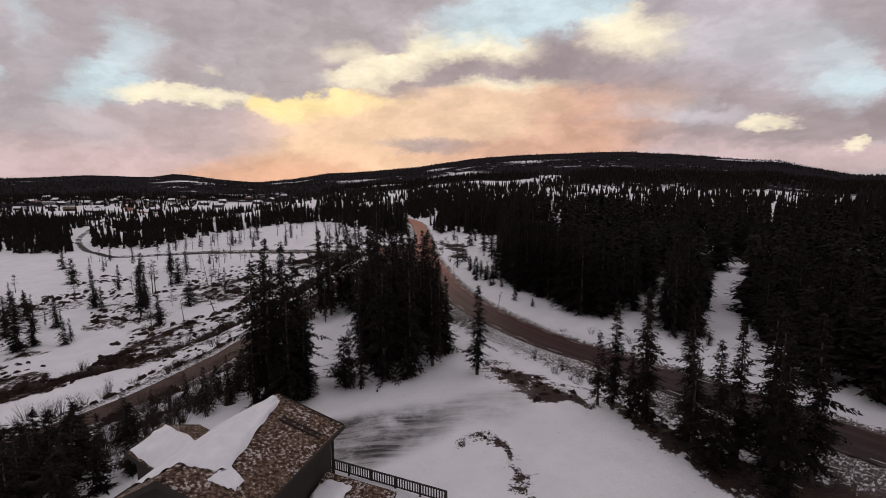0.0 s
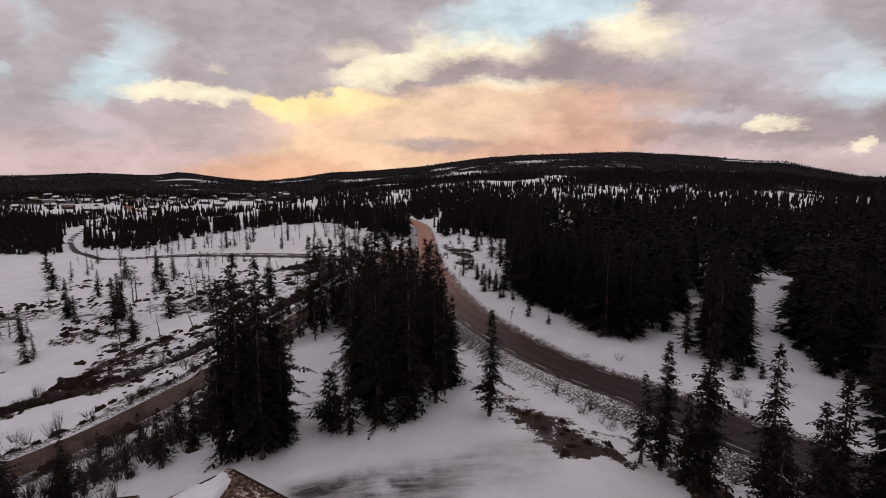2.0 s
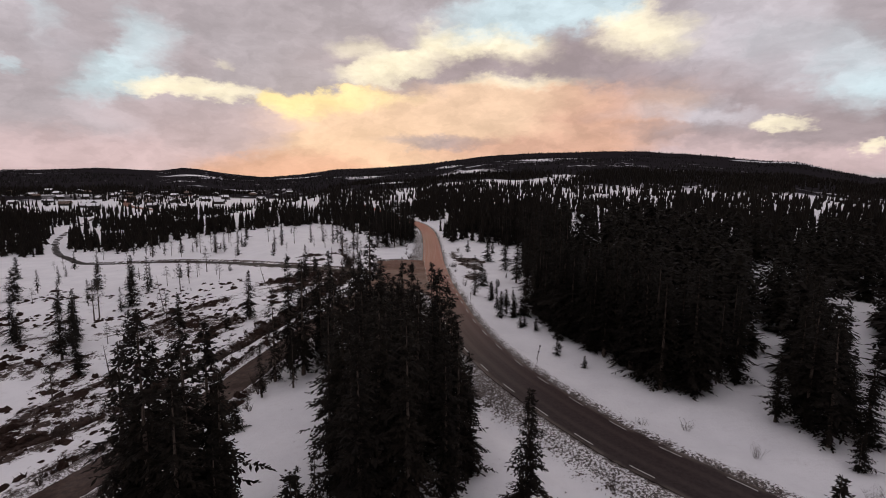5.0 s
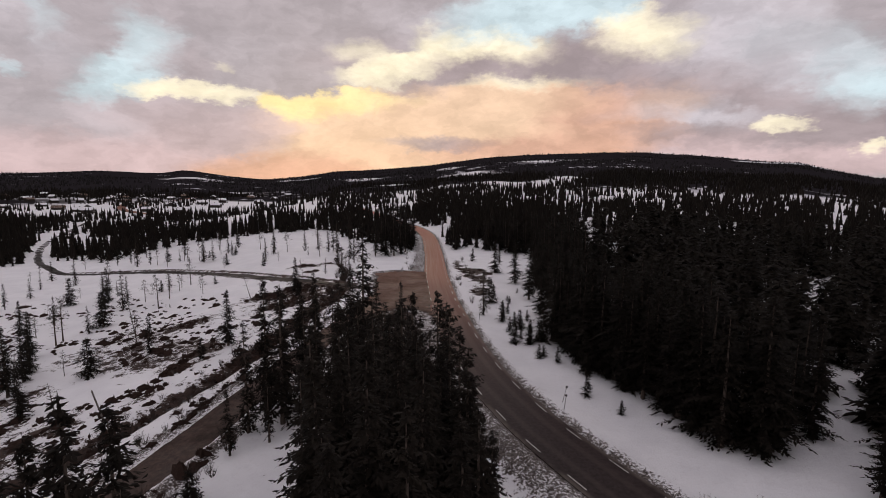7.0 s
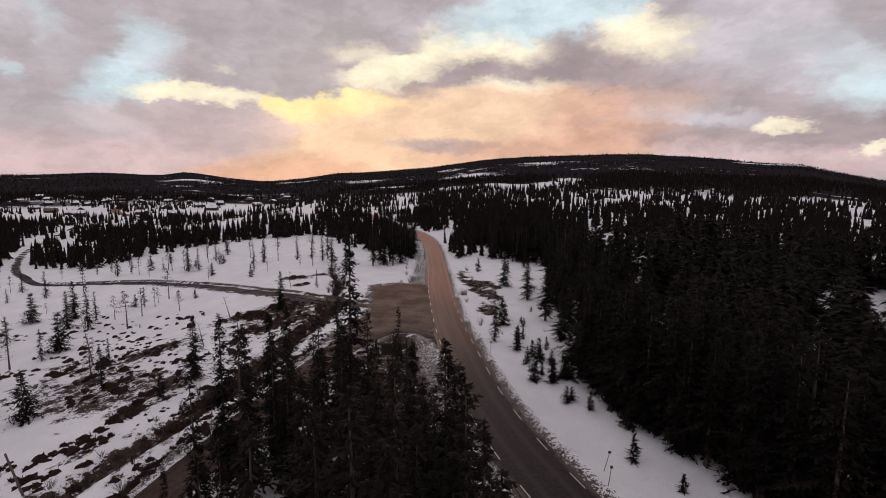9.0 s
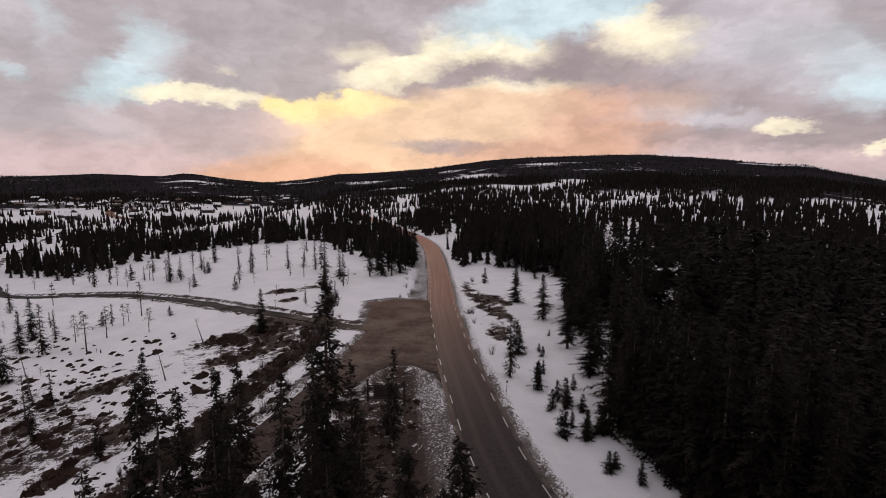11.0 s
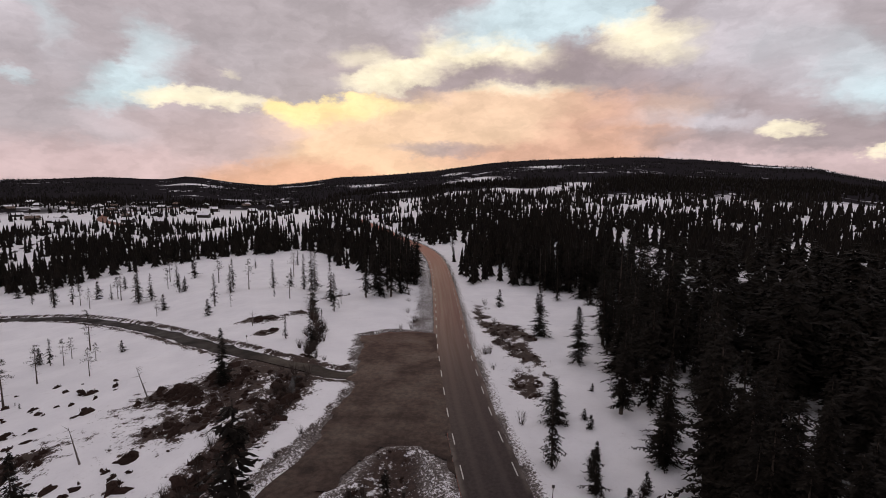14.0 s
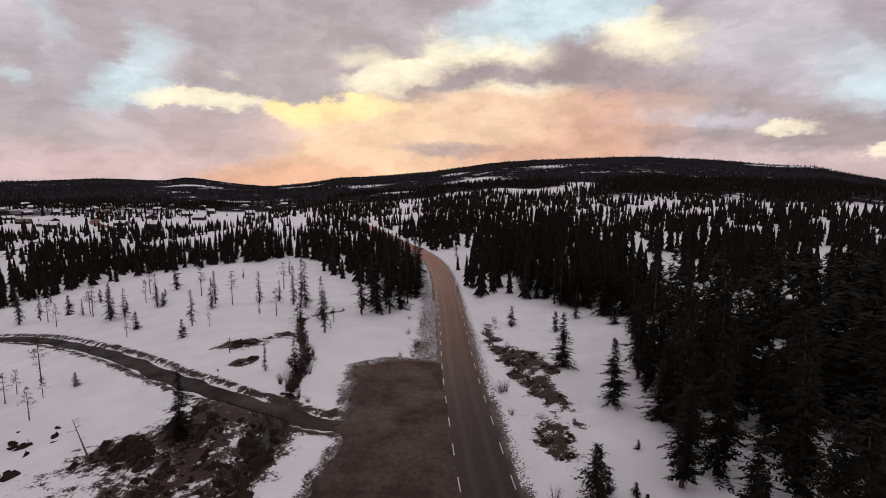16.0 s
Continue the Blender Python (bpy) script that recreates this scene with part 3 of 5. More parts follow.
# snowfields and open slopes in the far woods: centre, half sizes, how open
CLEARINGS = [(100, 820, 34, 60, 0.9), (145, 775, 40, 50, 0.9), (205, 835, 40, 60, 0.9), (255, 940, 34, 70, 0.8), (130, 1430, 60, 180, 0.7), (105, 2250, 60, 160, 0.7), (-14, 715, 34, 50, 0.7), (30, 800, 30, 60, 0.6),
             (200, 640, 60, 30, 0.6), (262, 575, 50, 26, 0.6), (300, 520, 50, 24, 0.6), (365, 470, 30, 18, 0.7), (420, 560, 60, 24, 0.5), (413, 1950, 70, 90, 0.6), (560, 2050, 90, 80, 0.5), (1890, 2500, 220, 130, 0.7), (1600, 2500, 160, 80, 0.5), (900, 2300, 130, 80, 0.4),
             (-59, 957, 40, 70, 0.6), (-221, 1733, 60, 120, 0.5), (-586, 2467, 160, 120, 0.6), (-900, 2000, 120, 110, 0.7), (-420, 700, 240, 220, 0.30), (-300, 580, 120, 90, 0.4), (-560, 820, 140, 110, 0.35), (-240, 645, 80, 60, 0.4), (-360, 1100, 120, 90, 0.3), (700, 1300, 200, 60, 0.3)]


def build_ground():
    xs = spaced((-150, -62, 46, 120), (1.7, 0.75, 1.7), (-4300, 4300))
    ys = spaced((0, 36, 215, 330), (1.7, 0.75, 1.7), (-700, 4600))
    gx, gy = np.meshgrid(xs, ys)
    z, bare, yard, grit = ground(gx, gy)
    r = np.hypot(gx, gy - 80)
    az = np.degrees(np.arctan2(gx, gy - 60))
    # more open ground on the near left and on the bogs under the hill
    wood = ease(480, 780, r) * (0.6 + 0.22 * (fractal(gx, gy, 600, 41, 2) - 0.5) * 2)
    wood = wood + ease(1500, 2600, r) * 0.12 * (az > -12)
    for cx, cy, ra, rb, w in CLEARINGS:
        wood = wood - w * np.exp(-((gx - cx) / ra) ** 2 - ((gy - cy) / rb) ** 2) * ease(300, 700, r)
    wood = np.clip(wood, 0, 1)
    ny, nx = gx.shape
    verts = np.stack([gx, gy, z], 2).reshape(-1, 3)
    i = np.arange(nx * ny).reshape(ny, nx)
    quads = np.stack([i[:-1, :-1], i[:-1, 1:], i[1:, 1:], i[1:, :-1]], 2).reshape(-1, 4)
    me = bpy.data.meshes.new("ground")
    me.vertices.add(len(verts))
    me.vertices.foreach_set("co", verts.ravel())
    me.loops.add(quads.size)
    me.loops.foreach_set("vertex_index", quads.ravel().astype(np.int32))
    me.polygons.add(len(quads))
    me.polygons.foreach_set("loop_start", np.arange(0, quads.size, 4, dtype=np.int32))
    me.polygons.foreach_set("use_smooth", np.ones(len(quads), bool))
    me.update(calc_edges=True)
    for name, values in (("bare", bare), ("yard", yard), ("wood", wood), ("grit", grit)):
        me.attributes.new(name, "FLOAT", "POINT").data.foreach_set("value", values.ravel().astype(np.float32))
    me.materials.append(GROUND)
    ob = new("ground", me)
    tagged(ob, "old snow with bare heath patches over rolling upland", "ground", kind="structure")
    return ob


def frame_along(line):
    d = np.gradient(line, axis=0)
    d /= np.linalg.norm(d, axis=1)[:, None]
    return d, np.stack([d[:, 1], -d[:, 0]], 1)


def road_strip(name, line, half, mat, lift, label, crown=0.05, ragged=0.0):
    """A road draped on the land, with its surface coordinates across and along in metres."""
    d, side = frame_along(line)
    cols = np.linspace(-1, 1, 9)
    verts, uvs = [], []
    for k, (p, s) in enumerate(zip(line, side)):
        for c in cols:
            h = half + (ragged * (vnoise(k * 1.5, c * 9, 4, 5) - 0.5) if abs(c) == 1 else 0)
            q = p + s * c * h
            verts.append((q[0], q[1], float(land(q[0], q[1])) + lift - crown * c * c))
            uvs.append((c * h, k * 1.5))
    m = len(cols)
    faces = [(a * m + b, a * m + b + 1, a * m + b + m + 1, a * m + b + m) for a in range(len(line) - 1) for b in range(m - 1)]
    # skirts down into the verge
    base = len(verts)
    for k in range(len(line)):
        for c in (0, m - 1):
            v = verts[k * m + c]
            verts.append((v[0], v[1], v[2] - 0.3))
            uvs.append(uvs[k * m + c])
    for k in range(len(line) - 1):
        faces.append((k * m, k * m + m, base + 2 * k + 2, base + 2 * k))
        faces.append((k * m + m - 1, base + 2 * k + 1, base + 2 * k + 3, k * m + m + m - 1))
    ob = mesh_object(name, verts, faces, mat)
    layer = ob.data.uv_layers.new(name="UVMap")
    for lp in ob.data.loops:
        layer.data[lp.index].uv = uvs[lp.vertex_index]
    return tagged(ob, label, name.replace("_", " "), kind="structure")


def patch(name, poly, mat, lift, label, category):
    """A flat spread of material with a ragged rim, draped on the land."""
    ring = np.array(poly, float)
    st = 0.6
    xs, ys = np.arange(ring[:, 0].min() - 2, ring[:, 0].max() + 2, st), np.arange(ring[:, 1].min() - 2, ring[:, 1].max() + 2, st)
    gx, gy = np.meshgrid(xs, ys)

    def rim(x, y):
        return outline_distance(x, y, poly) + (fractal(x, y, 4.5, 3, 4) - 0.5) * 4.2
    d = rim(gx, gy)
    centre = (d[:-1, :-1] + d[1:, :-1] + d[:-1, 1:] + d[1:, 1:]) / 4 < 0
    gradx, grady = rim(gx + 0.2, gy) - d, rim(gx, gy + 0.2) - d
    norm = np.maximum(0.05, np.hypot(gradx, grady))
    out = np.clip(d, 0, 0.7)
    px, py = gx - gradx / norm * out, gy - grady / norm * out
    pz = land(px, py) + lift - np.where(d > -0.3, 0.12, 0)
    ids, verts, faces = {}, [], []
    for j, i in zip(*np.nonzero(centre)):
        quad = []
        for q in ((j, i), (j, i + 1), (j + 1, i + 1), (j + 1, i)):
            if q not in ids:
                ids[q] = len(verts)
                verts.append((px[q], py[q], pz[q]))
            quad.append(ids[q])
        faces.append(quad)
    ob = mesh_object(name, verts, faces, mat, smooth=True)
    return tagged(ob, label, category, kind="structure")


ground_sheet = build_ground()
road_strip("side_road", side_line, 2.55, GRAVEL, 0.05, "muddy brown gravel side road beside snowy banks", 0.06, 0.5)
road_strip("farm_track", track_line, 1.4, MUD, 0.03, "narrow dark dirt track across the snow", 0.03, 0.9)
patch("layby", LAYBY, GRAVEL, 0.09, "muddy gravel lay-by joining the road", "lay-by")


def water_material():
    m, n, b = material("dark_brook_water", 0.08, 0, 0.5)
    k = n.noise(at_object(n), 3.0, 3, 0.5)
    n.put(b.inputs["Base Color"], n.mix(k, (0.006, 0.005, 0.004), (0.016, 0.012, 0.009)))
    bump(n, b, k, 0.15, 0.02)
    return m


def build_brook(line, name):
    """A thread of dark water lying in the ditch."""
    d, side = frame_along(line)
    verts, faces = [], []
    for k, (q, s) in enumerate(zip(line, side)):
        w = 0.45 + 0.5 * float(vnoise(k * 1.5, 0, 6, 9))
        low = float(ground(np.array([q[0]]), np.array([q[1]]))[0][0])
        for c in (-1, 1):
            verts.append((q[0] + s[0] * c * w, q[1] + s[1] * c * w, low + 0.16))
    for k in range(len(line) - 1):
        faces.append((2 * k, 2 * k + 1, 2 * k + 3, 2 * k + 2))
    return tagged(mesh_object(name, verts, faces, WATER), "narrow dark brook in a snowy ditch", "brook", kind="structure")


WATER = water_material()
cut = brook_line[:, 1]
build_brook(brook_line[(cut > 96) & (cut < 150)], "brook")
build_brook(brook_line[(cut > 157) & (cut < 206)], "brook_upper")
main_road = road_strip("main_road", main_line, 3.0, ASPHALT, 0.13, "wet grey asphalt road with dashed edge lines", 0.06, 0.15)


def edge_dashes():
    """White edge dashes of both sides, each one a piece of the road."""
    d, side = frame_along(main_line)
    run = np.arange(len(main_line)) * 1.5
    made = 0
    for sgn in (-1, 1):
        s = 60.0
        while s < run[-1] - 60:
            verts, faces = [], []
            for k in range(4):
                t = (s + k * 0.75) / 1.5
                i, f = int(t), t - int(t)
                p = main_line[i] * (1 - f) + main_line[i + 1] * f
                n_ = side[i] * (1 - f) + side[i + 1] * f
                for off in (2.40, 2.52):
                    q = p + n_ * sgn * off
                    verts.append((q[0], q[1], float(land(q[0], q[1])) + 0.13 - 0.06 * (off / 3) ** 2 + 0.012))
            for k in range(3):
                faces.append((2 * k, 2 * k + 1, 2 * k + 3, 2 * k + 2))
            mesh_object("edge_dash", verts, faces, PAINT, main_road)
            made += 1
            s += 6.0


# ---- trees ----
def trunk_mesh(rng, h, r0, lean=0.015, sides=7, rings=7):
    verts, faces = [], []
    ax, ay = rng.uniform(-lean, lean), rng.uniform(-lean, lean)
    for j in range(rings + 1):
        f = j / rings
        rad = r0 * (1 - f) ** 0.9 + 0.012 + (0.35 * r0 * max(0, 1 - f * 12))
        for k in range(sides):
            a = 2 * math.pi * k / sides
            verts.append((ax * h * f * f + rad * math.cos(a), ay * h * f * f + rad * math.sin(a), h * f - 0.3 * (j == 0)))
    for j in range(rings):
        for k in range(sides):
            faces.append((j * sides + k, j * sides + (k + 1) % sides, (j + 1) * sides + (k + 1) % sides, (j + 1) * sides + k))
    return verts, faces, (ax, ay)


def crown_mesh(rng, h, width, low, lean, gap=0.34, fill=1.0, droop=0.35, thin=1.0, step=0.20):
    """Drooping whorls of boughs, each a spine with many small twig sprays."""
    verts, faces = [], []
    z = h * low
    lopside = rng.uniform(0, 6.28)
    while z < h - 0.15:
        f = (z - h * low) / (h - h * low)
        reach = width * ((1 - f) ** 0.72) * rng.uniform(0.55, 1.15) + 0.10
        if f < 0.12:
            reach *= 0.6 + 3 * f
        count = max(3, int((6.5 if f < 0.7 else 5) * fill * rng.uniform(0.75, 1.2)))
        for _ in range(count):
            a = rng.uniform(0, 6.283)
            L = reach * rng.uniform(0.45, 1.0) * (1.35 if rng.random() < 0.18 else 1.0) * (1 + 0.18 * math.cos(a - lopside + z * 0.9))
            ca, sa = math.cos(a), math.sin(a)
            up = 0.35 if f > 0.8 else 0.05
            k = max(3, int(L / step))
            zz = z + rng.uniform(-0.3, 0.3)
            for j in range(1, k + 1):
                s = j / k
                if rng.random() > 0.93 * fill + 0.1:
                    continue
                rr = L * s
                drop = (up * s - droop * (0.6 + (1 - f) * 0.7) * s ** 1.5 + 0.18 * s ** 3) * L
                cx, cy = lean[0] * h * (zz / h) ** 2 + ca * rr, lean[1] * h * (zz / h) ** 2 + sa * rr
                cz = zz + drop
                spread = (0.17 + 0.25 * (1 - s)) * min(1.0, 0.45 + L * 0.28) * thin
                for sg in (-1, 1) if j < k else (0,):
                    b = a + sg * rng.uniform(0.2, 1.5)
                    tl = spread * rng.uniform(0.8, 1.5) + 0.10
                    tw = tl * rng.uniform(0.20, 0.34)
                    dx, dy, dz = math.cos(b) * tl, math.sin(b) * tl, -rng.uniform(-0.25, 1.1) * tl
                    px, py = -math.sin(b) * tw, math.cos(b) * tw
                    i = len(verts)
                    verts += [(cx - dx * 0.25, cy - dy * 0.25, cz), (cx + dx * 0.45 + px, cy + dy * 0.45 + py, cz + dz * 0.45 - rng.random() * 0.06),
                              (cx + dx, cy + dy, cz + dz), (cx + dx * 0.45 - px, cy + dy * 0.45 - py, cz + dz * 0.45 - rng.random() * 0.10)]
                    faces.append((i, i + 1, i + 2, i + 3))
        z += gap * (0.75 + 0.5 * rng.random()) * (1 if f < 0.75 else 0.7)
    # leading shoot
    i = len(verts)
    tx, ty = lean[0] * h, lean[1] * h
    for a in (0.3, 2.4, 4.5):
        verts += [(tx + 0.06 * math.cos(a), ty + 0.06 * math.sin(a), h - 0.55)]
    verts.append((tx, ty, h + 0.12))
    faces += [(i, i + 1, i + 3), (i + 1, i + 2, i + 3), (i + 2, i, i + 3)]
    return verts, faces


def pine_crown(rng, h, width, lean):
    """Open crown of a small pine: a few upswept limbs with needle tufts."""
    verts, faces = [], []
    for _ in range(int(10 + h * 1.3)):
        z = h * rng.uniform(0.42, 0.98)
        f = (z / h - 0.42) / 0.56
        L = width * (1.05 - 0.75 * f) * rng.uniform(0.5, 1.1)
        a = rng.uniform(0, 6.283)
        for j in range(1, 5):
            s = j / 4
            cx, cy, cz = math.cos(a) * L * s, math.sin(a) * L * s, z + L * s * rng.uniform(0.0, 0.35)
            for _t in range(7 if j > 1 else 2):
                b, e, tl = rng.uniform(0, 6.28), rng.uniform(-0.3, 1.1), rng.uniform(0.16, 0.34)
                dx, dy, dz = math.cos(b) * math.cos(e) * tl, math.sin(b) * math.cos(e) * tl, math.sin(e) * tl
                ox, oy, oz = (rng.uniform(-0.12, 0.12) for _q in range(3))
                i = len(verts)
                verts += [(cx + ox, cy + oy, cz + oz), (cx + ox + dx - dy * 0.25, cy + oy + dy + dx * 0.25, cz + oz + dz),
                          (cx + ox + dx + dy * 0.25, cy + oy + dy - dx * 0.25, cz + oz + dz)]
                faces.append((i, i + 1, i + 2))
    return verts, faces


def limbs_mesh(rng, h, count, length, lean=(0, 0), low=0.2):
    """Bare thin side branches."""
    verts, faces = [], []
    for _ in range(count):
        z, a, L = h * rng.uniform(low, 0.95), rng.uniform(0, 6.28), length * rng.uniform(0.4, 1.0)
        r = 0.022
        i = len(verts)
        e = Vector((math.cos(a) * L, math.sin(a) * L, L * rng.uniform(-0.25, 0.3)))
        for k in range(3):
            b = 2.1 * k
            verts.append((r * math.cos(b), r * math.sin(b), z + r * math.sin(b + 1)))
        verts.append((e.x, e.y, z + e.z))
        faces += [(i, i + 1, i + 3), (i + 1, i + 2, i + 3), (i + 2, i, i + 3)]
    return verts, faces


def make_tree(kind, seed, h, width, **kw):
    rng = random.Random(seed)
    top = new(kind)
    v, f, lean = trunk_mesh(rng, h, 0.011 * h + 0.03)
    mesh_object("trunk", v, f, BARK, top, "grey-brown bark" if kind != "spruce_sapling" else "")
    if kind == "pine_tree":
        v, f = pine_crown(rng, h, width, lean)
        mesh_object("crown", v, f, PINE_NEEDLES, top, "open tufted needles")
        v, f = limbs_mesh(rng, h, 26, width * 0.8)
        tagged(mesh_object("limbs", v, f, BARK, top), kind="stuff")
    else:
        v, f = crown_mesh(rng, h, width, lean=lean, **kw)
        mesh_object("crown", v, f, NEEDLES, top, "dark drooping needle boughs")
    return top


# masters: height and a tree to copy
MASTERS = {}


def masters():
    def add(key, tree, h, label, category):
        tagged(tree, label, category)
        MASTERS.setdefault(key, []).append([tree, h, False])
    for k in range(4):
        add("dense", make_tree("spruce_tree", 100 + k, 15, (2.7, 2.35, 3.0, 2.5)[k], low=(0.03, 0.09, 0.05, 0.12)[k], gap=0.30, droop=0.5), 15, "tall dark spruce with dense boughs down to the snow", "spruce tree")
    for k in range(3):
        add("slim", make_tree("slim_spruce", 200 + k, 12, (2.2, 1.9, 2.5)[k], low=(0.06, 0.14, 0.10)[k], fill=0.85, droop=0.6, gap=0.38), 12, "slim dark spruce with ragged drooping branches", "spruce tree")
    for k in range(3):
        add("young", make_tree("young_spruce", 300 + k, 5, (1.9, 1.6, 2.1)[k], low=0.02, gap=0.22, thin=0.85), 5, "young green spruce standing in the snow", "spruce tree")
    for k in range(3):
        add("pine", make_tree("pine_tree", 400 + k, 7, (1.7, 1.4, 1.9)[k]), 7, "thin bog pine with an open tufted crown", "pine tree")


def plant(key, x, y, h, group, rng, sink=0.12, wide=1.0):
    """One tree of the kind on the ground, scaled to its height."""
    row = rng.choice(MASTERS[key])
    tree, h0, used = row
    z = float(ground(np.array([x]), np.array([y]))[0][0]) - sink
    k = h / h0
    w = k * wide * rng.uniform(0.88, 1.15)
    m = Matrix.LocRotScale((x, y, z), Euler((0, 0, rng.uniform(0, 6.28))), (w, w, k))
    if not used:
        row[2] = True
        tree.matrix_basis = m
        tagged(tree, group=group)
        return tree
    t = copy_thing(tree, m)
    t.scale = (w, w, k)
    return tagged(t, group=group)


masters()

# x, y, height of trees that stand alone or in small groups
CLUMP = [(-6.7, 57.7, 8.7), (-9.0, 60.3, 6.3), (-8.1, 58.6, 7.5), (-4.1, 58.8, 15.5), (-1.0, 59.8, 16.5), (1.7, 63.5, 14.0), (3.6, 67.8, 11.0), (-6.1, 65.5, 17.0), (-3.4, 64.5, 18.0),
         (-0.6, 65.8, 17.0), (-5.0, 61.5, 15.0), (2.6, 70.5, 12.5), (-2.0, 71.0, 16.0), (-6.5, 70.5, 14.5), (0.8, 74.5, 13.5)]
LEFT_CLUMP = [(-17.0, 57.8, 19.4), (-14.6, 56.4, 15.5), (-13.2, 58.2, 10.8), (-15.8, 60.4, 18.6), (-19.2, 59.0, 17.0), (-14.0, 61.0, 9.0), (-17.6, 62.0, 15.5), (-18.6, 57.0, 10.0), (-15.2, 62.4, 17.0), (-13.6, 60.2, 14.0), (-18.6, 61.6, 16.5)]
ROAD_TREES = [(-19.3, 90.9, 12.6), (-18.2, 94.0, 16.0), (-15.9, 91.8, 15.6), (-17.1, 96.8, 14.0), (-14.2, 95.2, 13.0), (-19.9, 87.2, 7.0), (-16.4, 88.6, 8.0), (-15.4, 98.8, 14.0), (-12.2, 92.4, 13.8)]
RIGHT_NEAR = [(18.6, 51.0, 8.2), (19.8, 50.0, 11.2), (22.0, 47.8, 13.4), (24.6, 44.0, 13.2), (23.4, 41.6, 9.0), (28.6, 38.6, 14.0), (30.0, 41.0, 15.0), (31.0, 37.6, 14.0), (27.4, 41.5, 12.5), (26.6, 35.2, 12.5), (24.0, 39.4, 11.0), (21.0, 48.6, 7.5), (28.2, 38.2, 9.0)]
MIDDLE = [(-8.0, 99.5, 19.6), (-10.4, 106, 12.5), (-9.6, 102.5, 13.5), (-12.6, 104, 11.0), (-13.4, 97, 15.0), (-10.8, 98, 13.5), (-6.6, 102, 12.0), (-4.0, 111.0, 10.4), (-4.9, 113.6, 6.5), (-5.0, 96, 11.0), (-8.0, 94.5, 12.5), (-2.2, 93.5, 10.0)]
YARD_WEST = [(-24.3, 57.3, 5.3), (-31.4, 59.6, 3.1), (-24.8, 62.0, 3.9), (-24.0, 68.7, 3.6), (-33.0, 56.7, 4.6), (-27.6, 59.9, 4.2), (-34.6, 52.4, 3.6), (-34.8, 45.8, 5.8), (-31.9, 45.9, 4.8), (-27.8, 44.1, 4.1), (-36.4, 45.3, 6.2), (-29.6, 52.2, 4.2),
             (-38.5, 49.5, 5.0), (-24.6, 64.8, 4.2), (-23.7, 66.0, 2.9), (-22.2, 71.5, 3.0), (-33.0, 48.5, 5.5), (-26.2, 55.2, 3.0), (-20.4, 80.0, 3.2), (-30.0, 47.6, 3.6), (-40.2, 47.0, 6.6), (-37.6, 43.2, 6.0), (-33.6, 43.0, 6.4), (-30.6, 43.4, 5.6), (-35.8, 49.8, 5.4), (-39.6, 52.6, 5.0), (-31.6, 50.0, 4.6), (-36.8, 54.6, 4.4), (-29.0, 41.0, 5.5), (-32.6, 40.4, 6.0), (-41.5, 44.5, 7.0), (-26.6, 46.6, 3.4), (-22.6, 63.2, 3.3), (-21.9, 66.4, 3.8), (-22.8, 60.4, 2.8)]
RIGHT_SIDE = [(17.4, 167.0, 8.4), (20.4, 154.2, 8.6), (20.2, 137.0, 9.6), (20.3, 127.0, 8.0), (27.8, 196, 6.6), (12.2, 135.6, 5.4), (24.5, 150, 9.5), (26, 158, 8), (24, 143, 10.5), (22.8, 131, 9.0)]
RIGHT_SMALL = [(14.3, 119.8, 2.6), (14.9, 118.0, 2.4), (17.0, 122.8, 2.1), (16.7, 112.2, 3.2), (14.3, 113.8, 2.0), (15.8, 133.9, 1.7), (15.6, 112.8, 1.9), (15.0, 111.2, 1.5), (16.4, 117, 2.2), (13.2, 125.5, 2.8), (14.6, 128.4, 2.0), (19.8, 99.5, 3.0), (17.3, 103.8, 2.2), (16.0, 106.3, 1.8)]
BOG = [(-71.7, 91.8, 11.2), (-71.1, 94.9, 8.2), (-74.1, 105.2, 7.0), (-74.9, 118.9, 8.6), (-65.9, 97.2, 4.3), (-58.5, 107.8, 10.4), (-59.9, 112.3, 8.3), (-78.1, 161.6, 8.6), (-74.1, 153.6, 8.1), (-32.2, 118.5, 9.3),
       (-28.9, 147.7, 7.8), (-51.2, 100.8, 6.8), (-61.5, 115.6, 7.5), (-70.8, 114.8, 5.8), (-65.9, 121.4, 8.5), (-80.1, 137.4, 7.2), (-85.4, 128.1, 5.4), (-80, 100, 8.5), (-86, 110, 6.0), (-92, 104, 9.0), (-47, 90, 6.0)]
BOG_FAR = [(-75.3, 135.0, 4.1), (-66.2, 127.7, 7.6), (-54.7, 113.4, 4.0), (-50.5, 124.9, 5.6), (-112.0, 185.0, 4.0), (-65.6, 166.3, 4.9), (-60.2, 150.5, 7.3), (-53.9, 158.7, 4.6), (-68.2, 167.4, 3.1), (-90.5, 169.9, 2.8), (-68.5, 151.4, 9.4), (-72.6, 160.2, 6.2),
           (-61.7, 158.4, 6.1), (-62.8, 165.6, 4.8), (-57.8, 166.1, 3.3), (-55.4, 169.3, 2.3), (-60.4, 140.4, 1.6), (-50.5, 129.2, 4.2), (-34.4, 113.9, 3.3), (-57.1, 149.4, 0.9), (-58.2, 150.0, 0.9), (-63.8, 168.9, 3.9)]
